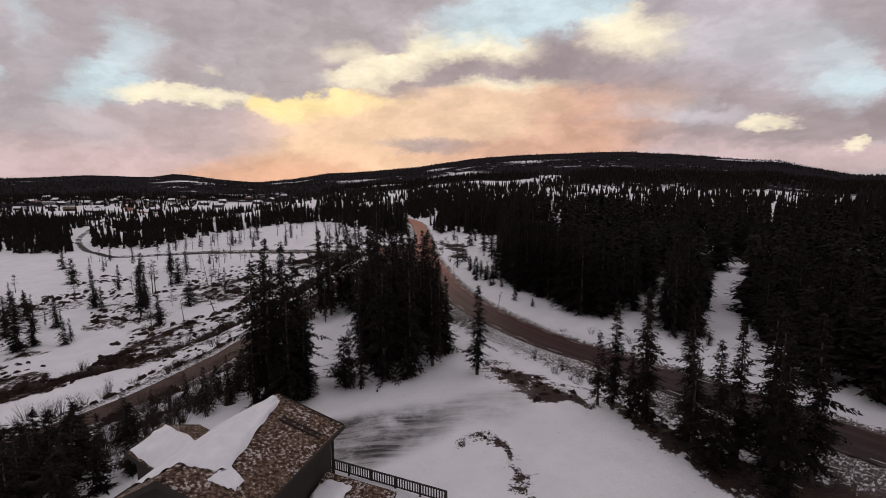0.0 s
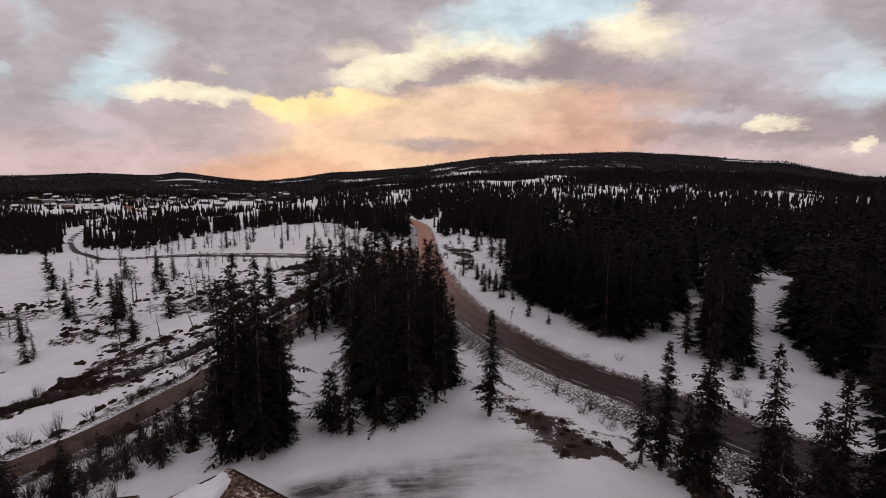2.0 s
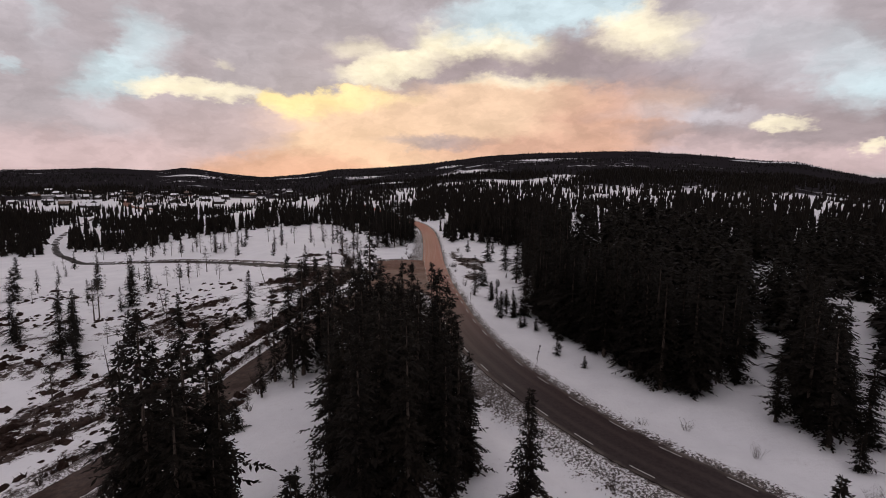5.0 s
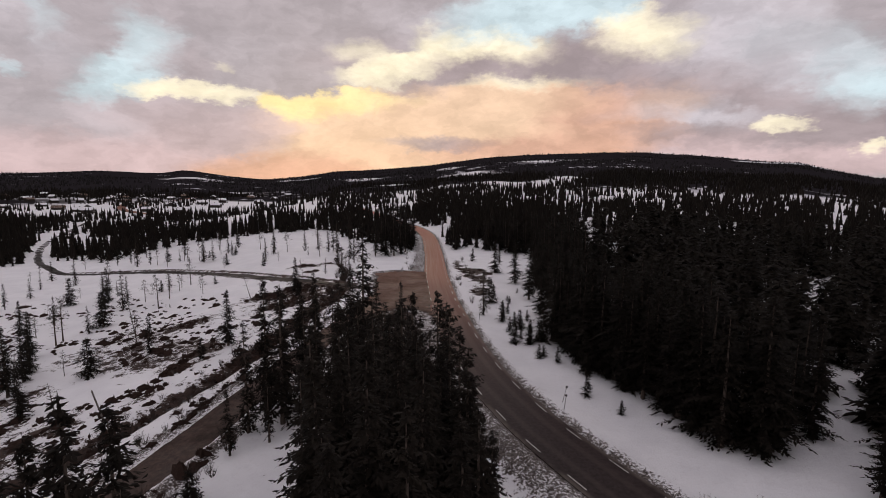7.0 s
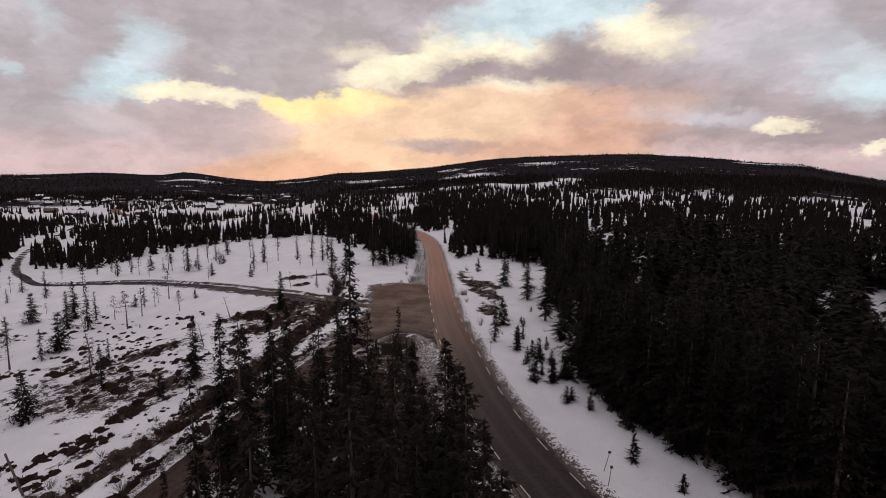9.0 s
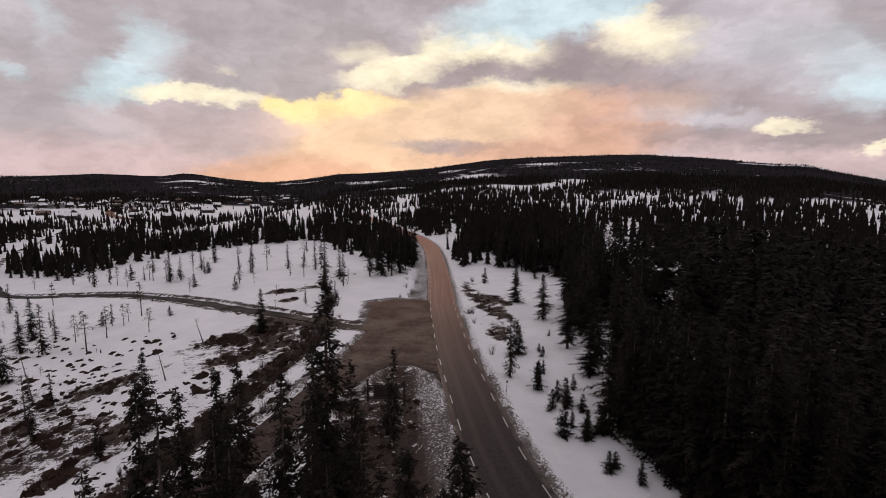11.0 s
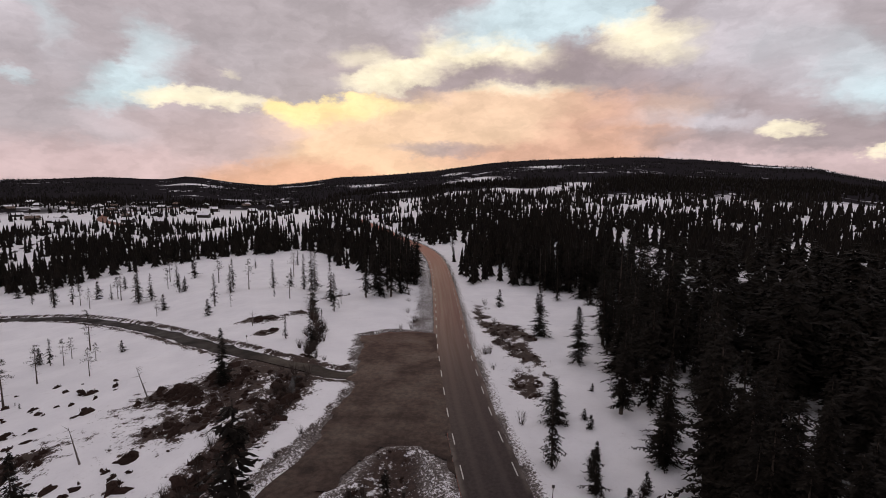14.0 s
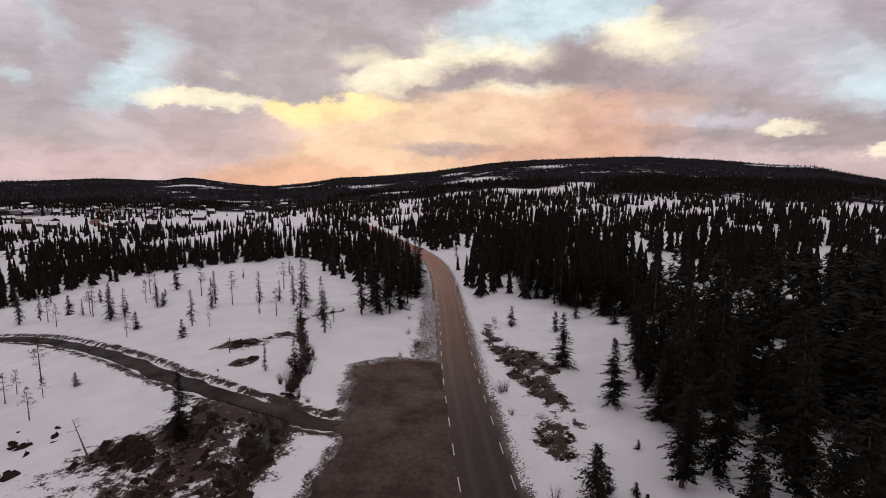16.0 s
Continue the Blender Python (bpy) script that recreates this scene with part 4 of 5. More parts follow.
TRACK_NORTH = [(-95.2, 216.5, 5.8), (-109.3, 225.1, 5.3), (-105.1, 220.2, 6.3), (-80.7, 216.9, 6.7), (-87.5, 220.2, 6.0), (-76.7, 225.8, 6.2), (-69.7, 218.2, 5.6), (-112.7, 222.6, 4.3), (-47.7, 209.5, 7.9), (-41.7, 229.1, 7.2), (-33.0, 213.9, 10.7), (-46.2, 250.4, 5.3),
               (-24.3, 197.5, 3.7), (-21.8, 195.3, 3.3), (-85.1, 217.7, 7.7), (-75.9, 209.8, 9.2), (-77.4, 212.6, 8.0), (-73.8, 211.8, 7.4), (-102.4, 216.9, 9.7), (-57.7, 243.1, 3.5), (-34.7, 199.9, 6.1), (-38.0, 213.1, 5.4), (-33.9, 210.1, 9.3), (-30.5, 207.2, 11.0), (-21.5, 190.9, 1.7), (-99.0, 219, 7.0)]
FAR_BANK = [(-51.0, 196.9, 7.8), (-52.0, 208.5, 7.4), (-26.3, 167.2, 4.4), (-22.0, 167.2, 6.8), (-20.6, 169.8, 5.2), (-21.9, 171.6, 5.6), (-52.8, 212.2, 8.2), (-16.9, 201.0, 13.0), (-13.8, 203, 15.0), (-11.0, 201.9, 16.5), (-9, 206, 15), (-12.5, 209, 16), (-7.6, 212, 14),
            (-15.6, 210, 12), (-24, 178, 6.5), (-26, 184, 7.0), (-22, 188, 8.5), (-27.5, 192, 8.0), (-24.5, 197, 9.5), (-6, 221, 15), (-10, 223, 16), (-5.5, 232, 15), (-9, 238, 16)]


def forest_edge(y):
    """Where the wood on the east side begins."""
    return np.interp(y, (20, 45, 60, 66, 74, 79.5, 82, 84, 91, 97, 102, 112, 121, 131, 145, 156, 172, 195, 214, 228, 267, 300, 360, 420), (58, 45, 41, 38.5, 34.5, 31, 28, 26.6, 23.6, 21.3, 19.2, 17.8, 20.0, 22.2, 23.4, 24.2, 29.5, 34, 24, 19, 15, 10.5, 1, -11))


def strip_distance(x, y):
    """Distance from the snowy ride cut into that wood."""
    best = 1e9
    for ax, ay, bx, by, less in ((41.5, 60.0, 44.5, 69.0, -1.0), (44.5, 69.0, 57.3, 91.0, -0.6), (57.3, 91.0, 79.0, 118.0, -0.3), (35.2, 77.5, 50.4, 97.6, 0.5), (27.0, 126.0, 40.5, 146.5, 0.9), (21.0, 127.0, 29.6, 144.5, 0.5), (31.0, 124.0, 39.5, 134.0, 1.2), (43.0, 157.0, 56.0, 178.0, 1.0), (40.0, 168.0, 47.5, 182.0, 0.8), (62.0, 118.0, 80.0, 136.0, 0.6)):
        t = np.clip(((x - ax) * (bx - ax) + (y - ay) * (by - ay)) / ((bx - ax) ** 2 + (by - ay) ** 2), 0, 1)
        best = np.minimum(best, np.hypot(x - ax - t * (bx - ax), y - ay - t * (by - ay)) + less)
    return best


def belt_edge(x):
    """Where the belt of wood beyond the bog begins."""
    return np.interp(x, (-260, -200, -150, -126, -114, -90, -67, -54, -40, -30, -18, -8), (215, 222, 232, 239, 262, 268, 266, 280, 262, 246, 226, 218))


def woods(x, y):
    """How thickly trees stand, 0 to 1."""
    x, y = np.asarray(x, float), np.asarray(y, float)
    e = forest_edge(y)
    big = fractal(x, y, 70, 61, 3)
    r = np.hypot(x, y - 60)
    east = ease(-0.5, 1.0, x - e)
    gaps = ease(0.50, 0.56, fractal(x, y, 20, 77, 3)) * ease(98, 128, x * 0.6 + y * 0.55)
    east = east * (1 - 0.97 * gaps) * ease(2.4, 3.1, strip_distance(x, y)) * (1 - 0.42 * ease(24, 48, x - e) * ease(140, 175, y)) * (1 - 0.25 * ease(190, 300, r))
    into = y - belt_edge(x) + (big - 0.5) * 26
    belt = ease(-2, 6, into) * ease(62, 38, into)
    clumps = ease(0.50, 0.56, fractal(x, y, 42, 91, 3)) * ease(30, 60, into) * 0.8
    west = np.maximum(belt * (0.45 + 0.5 * ease(0.44, 0.56, fractal(x, y, 24, 93, 2))), clumps)
    d = np.where(x > e, east, west)
    edge = 0.36 + 0.09 * ease(-60, -220, x)
    far = ease(0.0, 0.06, fractal(x, y, 75, 55, 4) - edge) * ease(0.36, 0.46, fractal(x, y, 30, 58, 2)) * 0.95 + 0.04
    meadow = sum(np.exp(-((x - px) / ra) ** 2 - ((y - py) / rb) ** 2) for px, py, ra, rb in ((-105, 470, 34, 60), (-64, 336, 22, 14), (-225, 420, 40, 30), (-140, 380, 26, 26), (84, 262, 10, 22), (62, 200, 7, 11), (50, 164, 4, 8), (130, 270, 20, 8), (-84, 392, 14, 30)))
    meadow = meadow + sum(min(1.0, 1.25 * w) * np.exp(-((x - px) / ra) ** 2 - ((y - py) / rb) ** 2) for px, py, ra, rb, w in CLEARINGS if w > 0.45)
    d = np.where(y > 440, far, d) * np.clip(1 - 1.1 * meadow, 0.06, 1)
    d = d * ease(5.5, 8.0, line_distance(x, y, main_line, 12)) * ease(3, 5, line_distance(x, y, track_line, 12))
    hamlet = np.exp(-((x + 400) / 150) ** 2 - ((y - 640) / 110) ** 2)
    return d * (1 - 0.7 * hamlet)


def tree_rows():
    """Trees of the woods on a jittered grid: x, y, height."""
    rng = np.random.RandomState(7)
    rows = []
    for x0, x1, y0, y1, st in ((-330, 330, 30, 440, 3.3), (-900, 1100, 440, 1050, 6.5)):
        gx, gy = np.meshgrid(np.arange(x0, x1, st), np.arange(y0, y1, st))
        gx = (gx + rng.uniform(-0.48, 0.48, gx.shape) * st).ravel()
        gy = (gy + rng.uniform(-0.48, 0.48, gy.shape) * st).ravel()
        # only where the walk can see
        seen = np.abs(gx) < (gy + 15) * 0.97 + 12
        keep = seen & (rng.rand(len(gx)) < woods(gx, gy) * 0.93)
        gx, gy = gx[keep], gy[keep]
        hh = (7.5 + 8.5 * rng.rand(len(gx))) * (0.8 + 0.4 * vnoise(gx, gy, 40, 5)) * (1 - 0.3 * ease(150, 420, gy))
        hh *= np.where(gx < forest_edge(gy), 0.78, 1.0)
        rows.append(np.stack([gx, gy, hh], 1))
    return np.concatenate(rows)


def layered_tree(rng, x, y, z, h, w, layers, points, verts, faces):
    """A small jagged spruce for the depth of the woods."""
    turn = rng.random() * 6.28
    lx, ly = rng.uniform(-0.02, 0.02) * h, rng.uniform(-0.02, 0.02) * h
    for j in range(layers):
        f = j / layers
        zb = z + h * (0.06 + 0.94 * f)
        zt = z + h * min(1.0, (f + 1.7 / layers) * 0.97 + 0.03) if j < layers - 1 else z + h
        rad = w * (1 - f) ** 0.9 * rng.uniform(0.85, 1.15)
        i = len(verts)
        verts.append((x + lx * f, y + ly * f, zt))
        for k in range(points * 2):
            a = turn + j * 0.7 + math.pi * k / points
            q = rad * (rng.uniform(0.85, 1.2) if k % 2 == 0 else rng.uniform(0.4, 0.62))
            verts.append((x + lx * f + q * math.cos(a), y + ly * f + q * math.sin(a), zb + (0.25 if k % 2 else -0.3) * rad * rng.random()))
        for k in range(points * 2):
            faces.append((i, i + 1 + k, i + 1 + (k + 1) % (points * 2)))


def thicket(rng):
    """The thick stand of spruces between yard and road."""
    rows = []
    tries = 0
    while len(rows) < 34 and tries < 4000:
        tries += 1
        y = rng.uniform(66, 94)
        x = rng.uniform(-8.5, 3.0 - 0.10 * (y - 66))
        if all(math.hypot(x - a, y - b) > 2.3 for a, b, _ in rows):
            rows.append((x, y, rng.uniform(12.0, 17.0) * (1 - 0.32 * float(ease(82, 92, y)))))
    return rows


def plant_all():
    rng = random.Random(5)
    for x, y, h in CLUMP:
        plant("young" if h < 6.4 else "slim" if h < 9 else "dense", x, y, h, "spruces beside the yard", rng)
    for x, y, h in LEFT_CLUMP:
        plant("dense" if h > 10 else "slim", x, y, h, "spruces behind the cabin", rng, wide=1.1)
    for x, y, h in ROAD_TREES + MIDDLE + thicket(rng):
        plant("dense" if h > 13.5 and rng.random() < 0.7 else "slim" if h > 6 else "young", x, y, h, "spruces between the roads", rng)
    for x, y, h in RIGHT_NEAR:
        plant("slim" if h < 11 else "dense", x, y, h, "spruces along the verge", rng, wide=1.2)
    for x, y, h in RIGHT_SIDE + RIGHT_SMALL:
        plant("dense" if h > 7.8 else "slim" if h > 6 else "young", x, y, h, "spruces on the east bank", rng, wide=1.4 if h > 6 else 1.1)
    for x, y, h in BOG:
        plant("pine" if h < 7 and rng.random() < 0.4 else "dense" if h > 6 else "slim", x, y, h, "trees on the bog", rng, wide=1.3)
    for x, y, h in YARD_WEST:
        plant("young" if rng.random() < 0.6 else "slim", x, y, h * 1.08, "young spruces below the cabin", rng, wide=1.25)
    for x, y, h in BOG_FAR:
        plant("pine" if rng.random() < 0.5 else "young" if h < 4 else "slim", x, y, h, "trees on the bog", rng)
    for x, y, h in FAR_BANK + TRACK_NORTH:
        plant("dense" if h > 11 else "pine" if h < 8 and rng.random() < 0.3 else "slim", x, y, h, "trees behind the track", rng)
    for x, y, h in ((41.4, 78.4, 13.0), (43.0, 80.8, 13.5), (40.6, 76.0, 12.0), (45.0, 83.6, 13.0), (47.0, 87.2, 13.5), (45.6, 85.8, 12.0), (50.2, 91.4, 13.0), (50.6, 61.4, 12.5), (52.0, 66.4, 13.0), (55.0, 70.2, 13.5), (57.6, 75.0, 13.0), (60.2, 79.6, 13.0), (63.4, 84.4, 13.0), (54.2, 64.0, 12.0), (53.2, 58.6, 13.0), (57.4, 62.6, 12.5), (50.4, 55.2, 12.0), (55.4, 54.2, 13.0)):
        plant("dense", x, y, h, "edge of the spruce wood", rng)
    # the close front rows of that wood beside the bend
    for k in range(36):
        y = 83.0 + 1.15 * k
        x = float(forest_edge(y)) + (1.7 if k % 2 else 4.2) + rng.uniform(-0.4, 0.6)
        if strip_distance(x, y) > 3.0:
            plant("dense", x, y, rng.uniform(10.5, 15.5), "edge of the spruce wood", rng, wide=1.25)
    plant("dense", 7.0, 60.0, 11.2, "spruces beside the yard", rng)
    for x, y, h in ((10.0, 127.4, 8.4), (12.8, 123.5, 3.9), (13.2, 118.0, 2.6), (13.0, 112.4, 3.6), (15.1, 111.3, 3.2), (17.3, 112.3, 6.0), (15.3, 105.8, 2.2), (18.4, 94.6, 2.9), (20.8, 90.2, 1.7), (15.1, 119.3, 3.1), (21.5, 187.8, 4.1), (13.9, 192.3, 4.0),
                    (33.3, 189.7, 5.0), (13.4, 139.5, 2.8), (15.7, 135.9, 1.4), (19.0, 143.4, 1.2), (10.4, 236.7, 7.0), (10.2, 218.0, 5.0), (7.4, 286, 9.5), (9.6, 240.6, 9.0), (36.6, 66.5, 3.2), (38.2, 68.0, 2.4), (39.6, 66.2, 2.0)):
        plant("young" if h < 6.5 else "slim", x, y, h, "spruces on the east bank", rng)
    # scattered pines and small spruces on the open bog and its far bank
    nr = np.random.RandomState(3)
    for x, y in zip(nr.uniform(-130, -36, 80), nr.uniform(84, 245, 80)):
        if np.abs(x) < y * 0.9 and line_distance(np.array([x]), np.array([y]), track_line)[0] > 3.5 and y > 60 - 0.75 * x - 20 and rng.random() < 0.75:
            plant("pine" if rng.random() < 0.25 else "young" if rng.random() < 0.5 else "slim", x, y, rng.uniform(2.4, 8.0), "trees on the bog", rng)
    rows = tree_rows()
    # the front of the east wood as whole trees, the depth of it as one growth
    ahead = (rows[:, 0] > forest_edge(rows[:, 1])) & (rows[:, 1] > 60) & (rows[:, 1] < 232)
    depth = np.where(ahead, rows[:, 0] - forest_edge(rows[:, 1]) + 0.05 * rows[:, 1], 1e9)
    front = np.argsort(depth)[:120]
    for i in front:
        x, y, h = rows[i]
        plant("dense" if rng.random() < 0.8 else "slim", x, y, h, "edge of the spruce wood", rng, wide=1.25)
    rest = np.delete(rows, front, 0)
    z = ground(rest[:, 0], rest[:, 1])[0]
    models = []
    for k in range(6):
        rg = random.Random(900 + k)
        v, f = crown_mesh(rg, 12.0, rg.uniform(2.0, 2.6), low=0.03, lean=(rg.uniform(-0.02, 0.02), rg.uniform(-0.02, 0.02)), gap=0.62, fill=0.8, droop=0.45, thin=2.5, step=0.32)
        models.append((np.array(v), [np.array(q) for q in f]))
    near_v, near_f, base = [], [], 0
    far_v, far_f = [], []
    for (x, y, h), zz in zip(rest, z):
        d = math.hypot(x, y - 60)
        if d < 150:
            v, f = models[rng.randrange(6)]
            t, w = rng.random() * 6.28, h / 12.0 * rng.uniform(1.15, 1.5)
            c, s = math.cos(t) * w, math.sin(t) * w
            near_v.append(np.stack([v[:, 0] * c - v[:, 1] * s + x, v[:, 0] * s + v[:, 1] * c + y, v[:, 2] * h / 12.0 + zz - 0.2], 1))
            near_f.extend((q + base).tolist() for q in f)
            base += len(v)
        elif d < 300:
            layered_tree(rng, x, y, zz - 0.3, h, h * rng.uniform(0.14, 0.19), 6, 5, far_v, far_f)
        elif d < 450:
            layered_tree(rng, x, y, zz - 0.3, h, h * rng.uniform(0.14, 0.19), 4, 5, far_v, far_f)
        else:
            layered_tree(rng, x, y, zz - 0.3, h * 1.15, h * 0.21, 2, 3, far_v, far_f)
    near_v = np.concatenate(near_v).tolist()
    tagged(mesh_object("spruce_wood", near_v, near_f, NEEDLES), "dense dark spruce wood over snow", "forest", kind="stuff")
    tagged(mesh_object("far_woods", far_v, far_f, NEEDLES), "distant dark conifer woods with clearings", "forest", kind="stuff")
    # single trees over the far hill
    nr = np.random.RandomState(23)
    az, r = np.radians(nr.uniform(-44, 46, 16000)), 1000 + 2500 * nr.rand(16000) ** 0.8
    hx, hy = np.sin(az) * r, 60 + np.cos(az) * r
    keep = fractal(hx, hy, 130, 12, 3) > 0.47
    hx, hy = hx[keep], hy[keep]
    hz = ground(hx, hy)[0]
    hill_v, hill_f = [], []
    for x, y, zz in zip(hx, hy, hz):
        h = rng.uniform(5, 10)
        layered_tree(rng, x, y, zz - 0.5, h, h * 0.3, 1, 3, hill_v, hill_f)
    tagged(mesh_object("hill_woods", hill_v, hill_f, FAR_NEEDLES), "tiny far conifers on the dark hill", "forest", kind="stuff")
    for rows_ in MASTERS.values():
        for tree, h, used in rows_:
            if not used:
                for o in (*tree.children_recursive, tree):
                    bpy.data.objects.remove(o)


plant_all()


# ---- the cabin ----
def boxes(rows):
    """One bmesh of boxes: centre, size, turn about z in degrees."""
    bm = bmesh.new()
    for (cx, cy, cz), (sx, sy, sz), turn in rows:
        m = Matrix.Translation((cx, cy, cz)) @ Matrix.Rotation(radians(turn), 4, "Z") @ Matrix.Diagonal((sx, sy, sz, 1))
        bmesh.ops.create_cube(bm, size=1, matrix=m)
    return bm


def bevelled(bm, width=0.02):
    bmesh.ops.bevel(bm, geom=list(bm.edges), offset=width, segments=1, affect="EDGES")
    return bm


def roof_material():
    m, n, b = material("turf_roof", 0.9, 0, 0.1)
    p = at_object(n)
    n1, n2, n3 = n.noise(p, 0.5, 4, 0.6), n.noise(p, 4.2, 3, 0.6), n.noise(p, 16, 3, 0.6)
    col = n.mix(n.step(n2, 0.38, 0.6), (0.045, 0.028, 0.020), (0.20, 0.135, 0.10))
    col = n.mix(n.step(n.math("ADD", n.math("MULTIPLY", n2, 0.75), n.math("MULTIPLY", n1, 0.35)), 0.60, 0.66), col, (0.55, 0.50, 0.49))
    col = n.mix(n.math("MULTIPLY", n.step(n3, 0.5, 0.7), 0.4), col, (0.09, 0.06, 0.045))
    n.put(b.inputs["Base Color"], col)
    bump(n, b, n.math("ADD", n2, n.math("MULTIPLY", n3, 0.4)), 1.0, 0.12)
    return m


def board_material():
    m, n, b = material("dark_stained_boards", 0.7, 0, 0.25)
    p = at_object(n)
    k = n.noise(n.mapping(p, (0, 0, 0), (0, 0, 0), (7, 7, 0.5)), 1.5, 5, 0.65)
    n.put(b.inputs["Base Color"], n.mix(k, (0.010, 0.008, 0.007), (0.045, 0.034, 0.028)))
    bump(n, b, k, 0.4, 0.02)
    return m


def snow_material():
    m, n, b = material("drifted_snow", 0.7, 0, 0.2)
    p = at_object(n)
    k, k2 = n.noise(p, 0.8, 5, 0.6), n.noise(p, 5, 4, 0.6)
    n.put(b.inputs["Base Color"], n.mix(n.step(k, 0.3, 0.7), (0.75, 0.75, 0.79), (0.85, 0.85, 0.88)))
    bump(n, b, n.math("ADD", k, n.math("MULTIPLY", k2, 0.3)), 0.4, 0.15)
    return m


def plain(name, colour, rough=0.6, metal=0.0):
    m, n, b = material(name, rough, metal, 0.3)
    k = n.noise(at_object(n), 3.0, 4, 0.6)
    n.put(b.inputs["Base Color"], n.mix(k, tuple(c * 0.75 for c in colour), tuple(min(1, c * 1.2) for c in colour)))
    return m


def glass_material():
    m, n, b = material("window_glass", 0.06, 0, 0.6)
    b.inputs["Base Color"].default_value = (0.02, 0.022, 0.025, 1)
    return m


TURF, BOARDS, SNOW, GLASS = roof_material(), board_material(), snow_material(), glass_material()
WHITE_TRIM, STONE = plain("white_trim", (0.6, 0.58, 0.56)), plain("grey_stone", (0.16, 0.15, 0.145), 0.85)


def roof_slab(p0, p1, p2, p3, thick=0.28):
    """A sloping roof plane with thickness, cut fine enough to sag and swell a little."""
    bm = bmesh.new()
    nu, nv = 16, 10
    a, b, c, d = (Vector(q) for q in (p0, p1, p2, p3))
    nrm = (b - a).cross(d - a).normalized()
    if nrm.z < 0:
        nrm = -nrm
    grid = {}
    for i in range(nu + 1):
        for j in range(nv + 1):
            u, v = i / nu, j / nv
            q = a.lerp(b, u).lerp(d.lerp(c, u), v)
            rim = i in (0, nu) or j in (0, nv)
            grid[i, j] = bm.verts.new(q + nrm * (0 if rim else 0.05 * noise.noise(q * 0.9)))
    low = {k: bm.verts.new(v.co - nrm * thick) for k, v in grid.items() if k[0] in (0, nu) or k[1] in (0, nv)}
    for i in range(nu):
        for j in range(nv):
            bm.faces.new((grid[i, j], grid[i + 1, j], grid[i + 1, j + 1], grid[i, j + 1]))
    rim = [(i, 0) for i in range(nu)] + [(nu, j) for j in range(nv)] + [(i, nv) for i in range(nu, 0, -1)] + [(0, j) for j in range(nv, 0, -1)]
    for k, l in zip(rim, rim[1:] + rim[:1]):
        bm.faces.new((grid[k], grid[l], low[l], low[k]))
    bm.faces.new([low[k] for k in rim])
    bmesh.ops.recalc_face_normals(bm, faces=bm.faces)
    return bm


def snow_drift(corners, thick, ragged, seed):
    """Snow lying on a roof plane: thick in the middle, thin and ragged at the rim."""
    bm = bmesh.new()
    a, b, c, d = (Vector(q) for q in corners)
    nu = nv = 26
    grid = {}
    for i in range(nu + 1):
        for j in range(nv + 1):
            u, v = i / nu, j / nv
            q = a.lerp(b, u).lerp(d.lerp(c, u), v)
            e = min(u, 1 - u, v, 1 - v)
            wob = noise.noise(Vector((u * 5 + seed, v * 5, 0))) * ragged
            k = min(1.0, max(-0.4, (e + wob * 0.16) * 7))
            grid[i, j] = bm.verts.new(q + Vector((0, 0, thick * (k if k < 0 else k ** 0.5) + 0.05 * noise.noise(q * 0.7))))
    for i in range(nu):
        for j in range(nv):
            bm.faces.new((grid[i, j], grid[i + 1, j], grid[i + 1, j + 1], grid[i, j + 1]))
    return bm


def wall_prism(foot, z0, tops):
    """Upright walls over a foot line; tops gives the height at each corner."""
    bm = bmesh.new()
    lo = [bm.verts.new((x, y, z0)) for x, y in foot]
    hi = [bm.verts.new((x, y, t)) for (x, y), t in zip(foot, tops)]
    k = len(foot)
    for i in range(k):
        bm.faces.new((lo[i], lo[(i + 1) % k], hi[(i + 1) % k], hi[i]))
    bm.faces.new(hi)
    bm.faces.new(lo[::-1])
    bmesh.ops.recalc_face_normals(bm, faces=bm.faces)
    return bm


def window(parent, centre, along, up_size, width):
    """A window with its frame, a cross bar and panes, standing proud of a wall whose line runs along."""
    ax, ay = along
    turn = math.degrees(math.atan2(ay, ax))
    cx, cy, cz = centre
    w = part("window", boxes([(centre, (width + 0.2, 0.10, up_size + 0.2), turn)]), WHITE_TRIM, parent, "white-framed window")
    for s in (-1, 1):
        part("pane", boxes([((cx + ax * s * width / 4, cy + ay * s * width / 4, cz), (width / 2 - 0.06, 0.14, up_size), turn)]), GLASS, w)


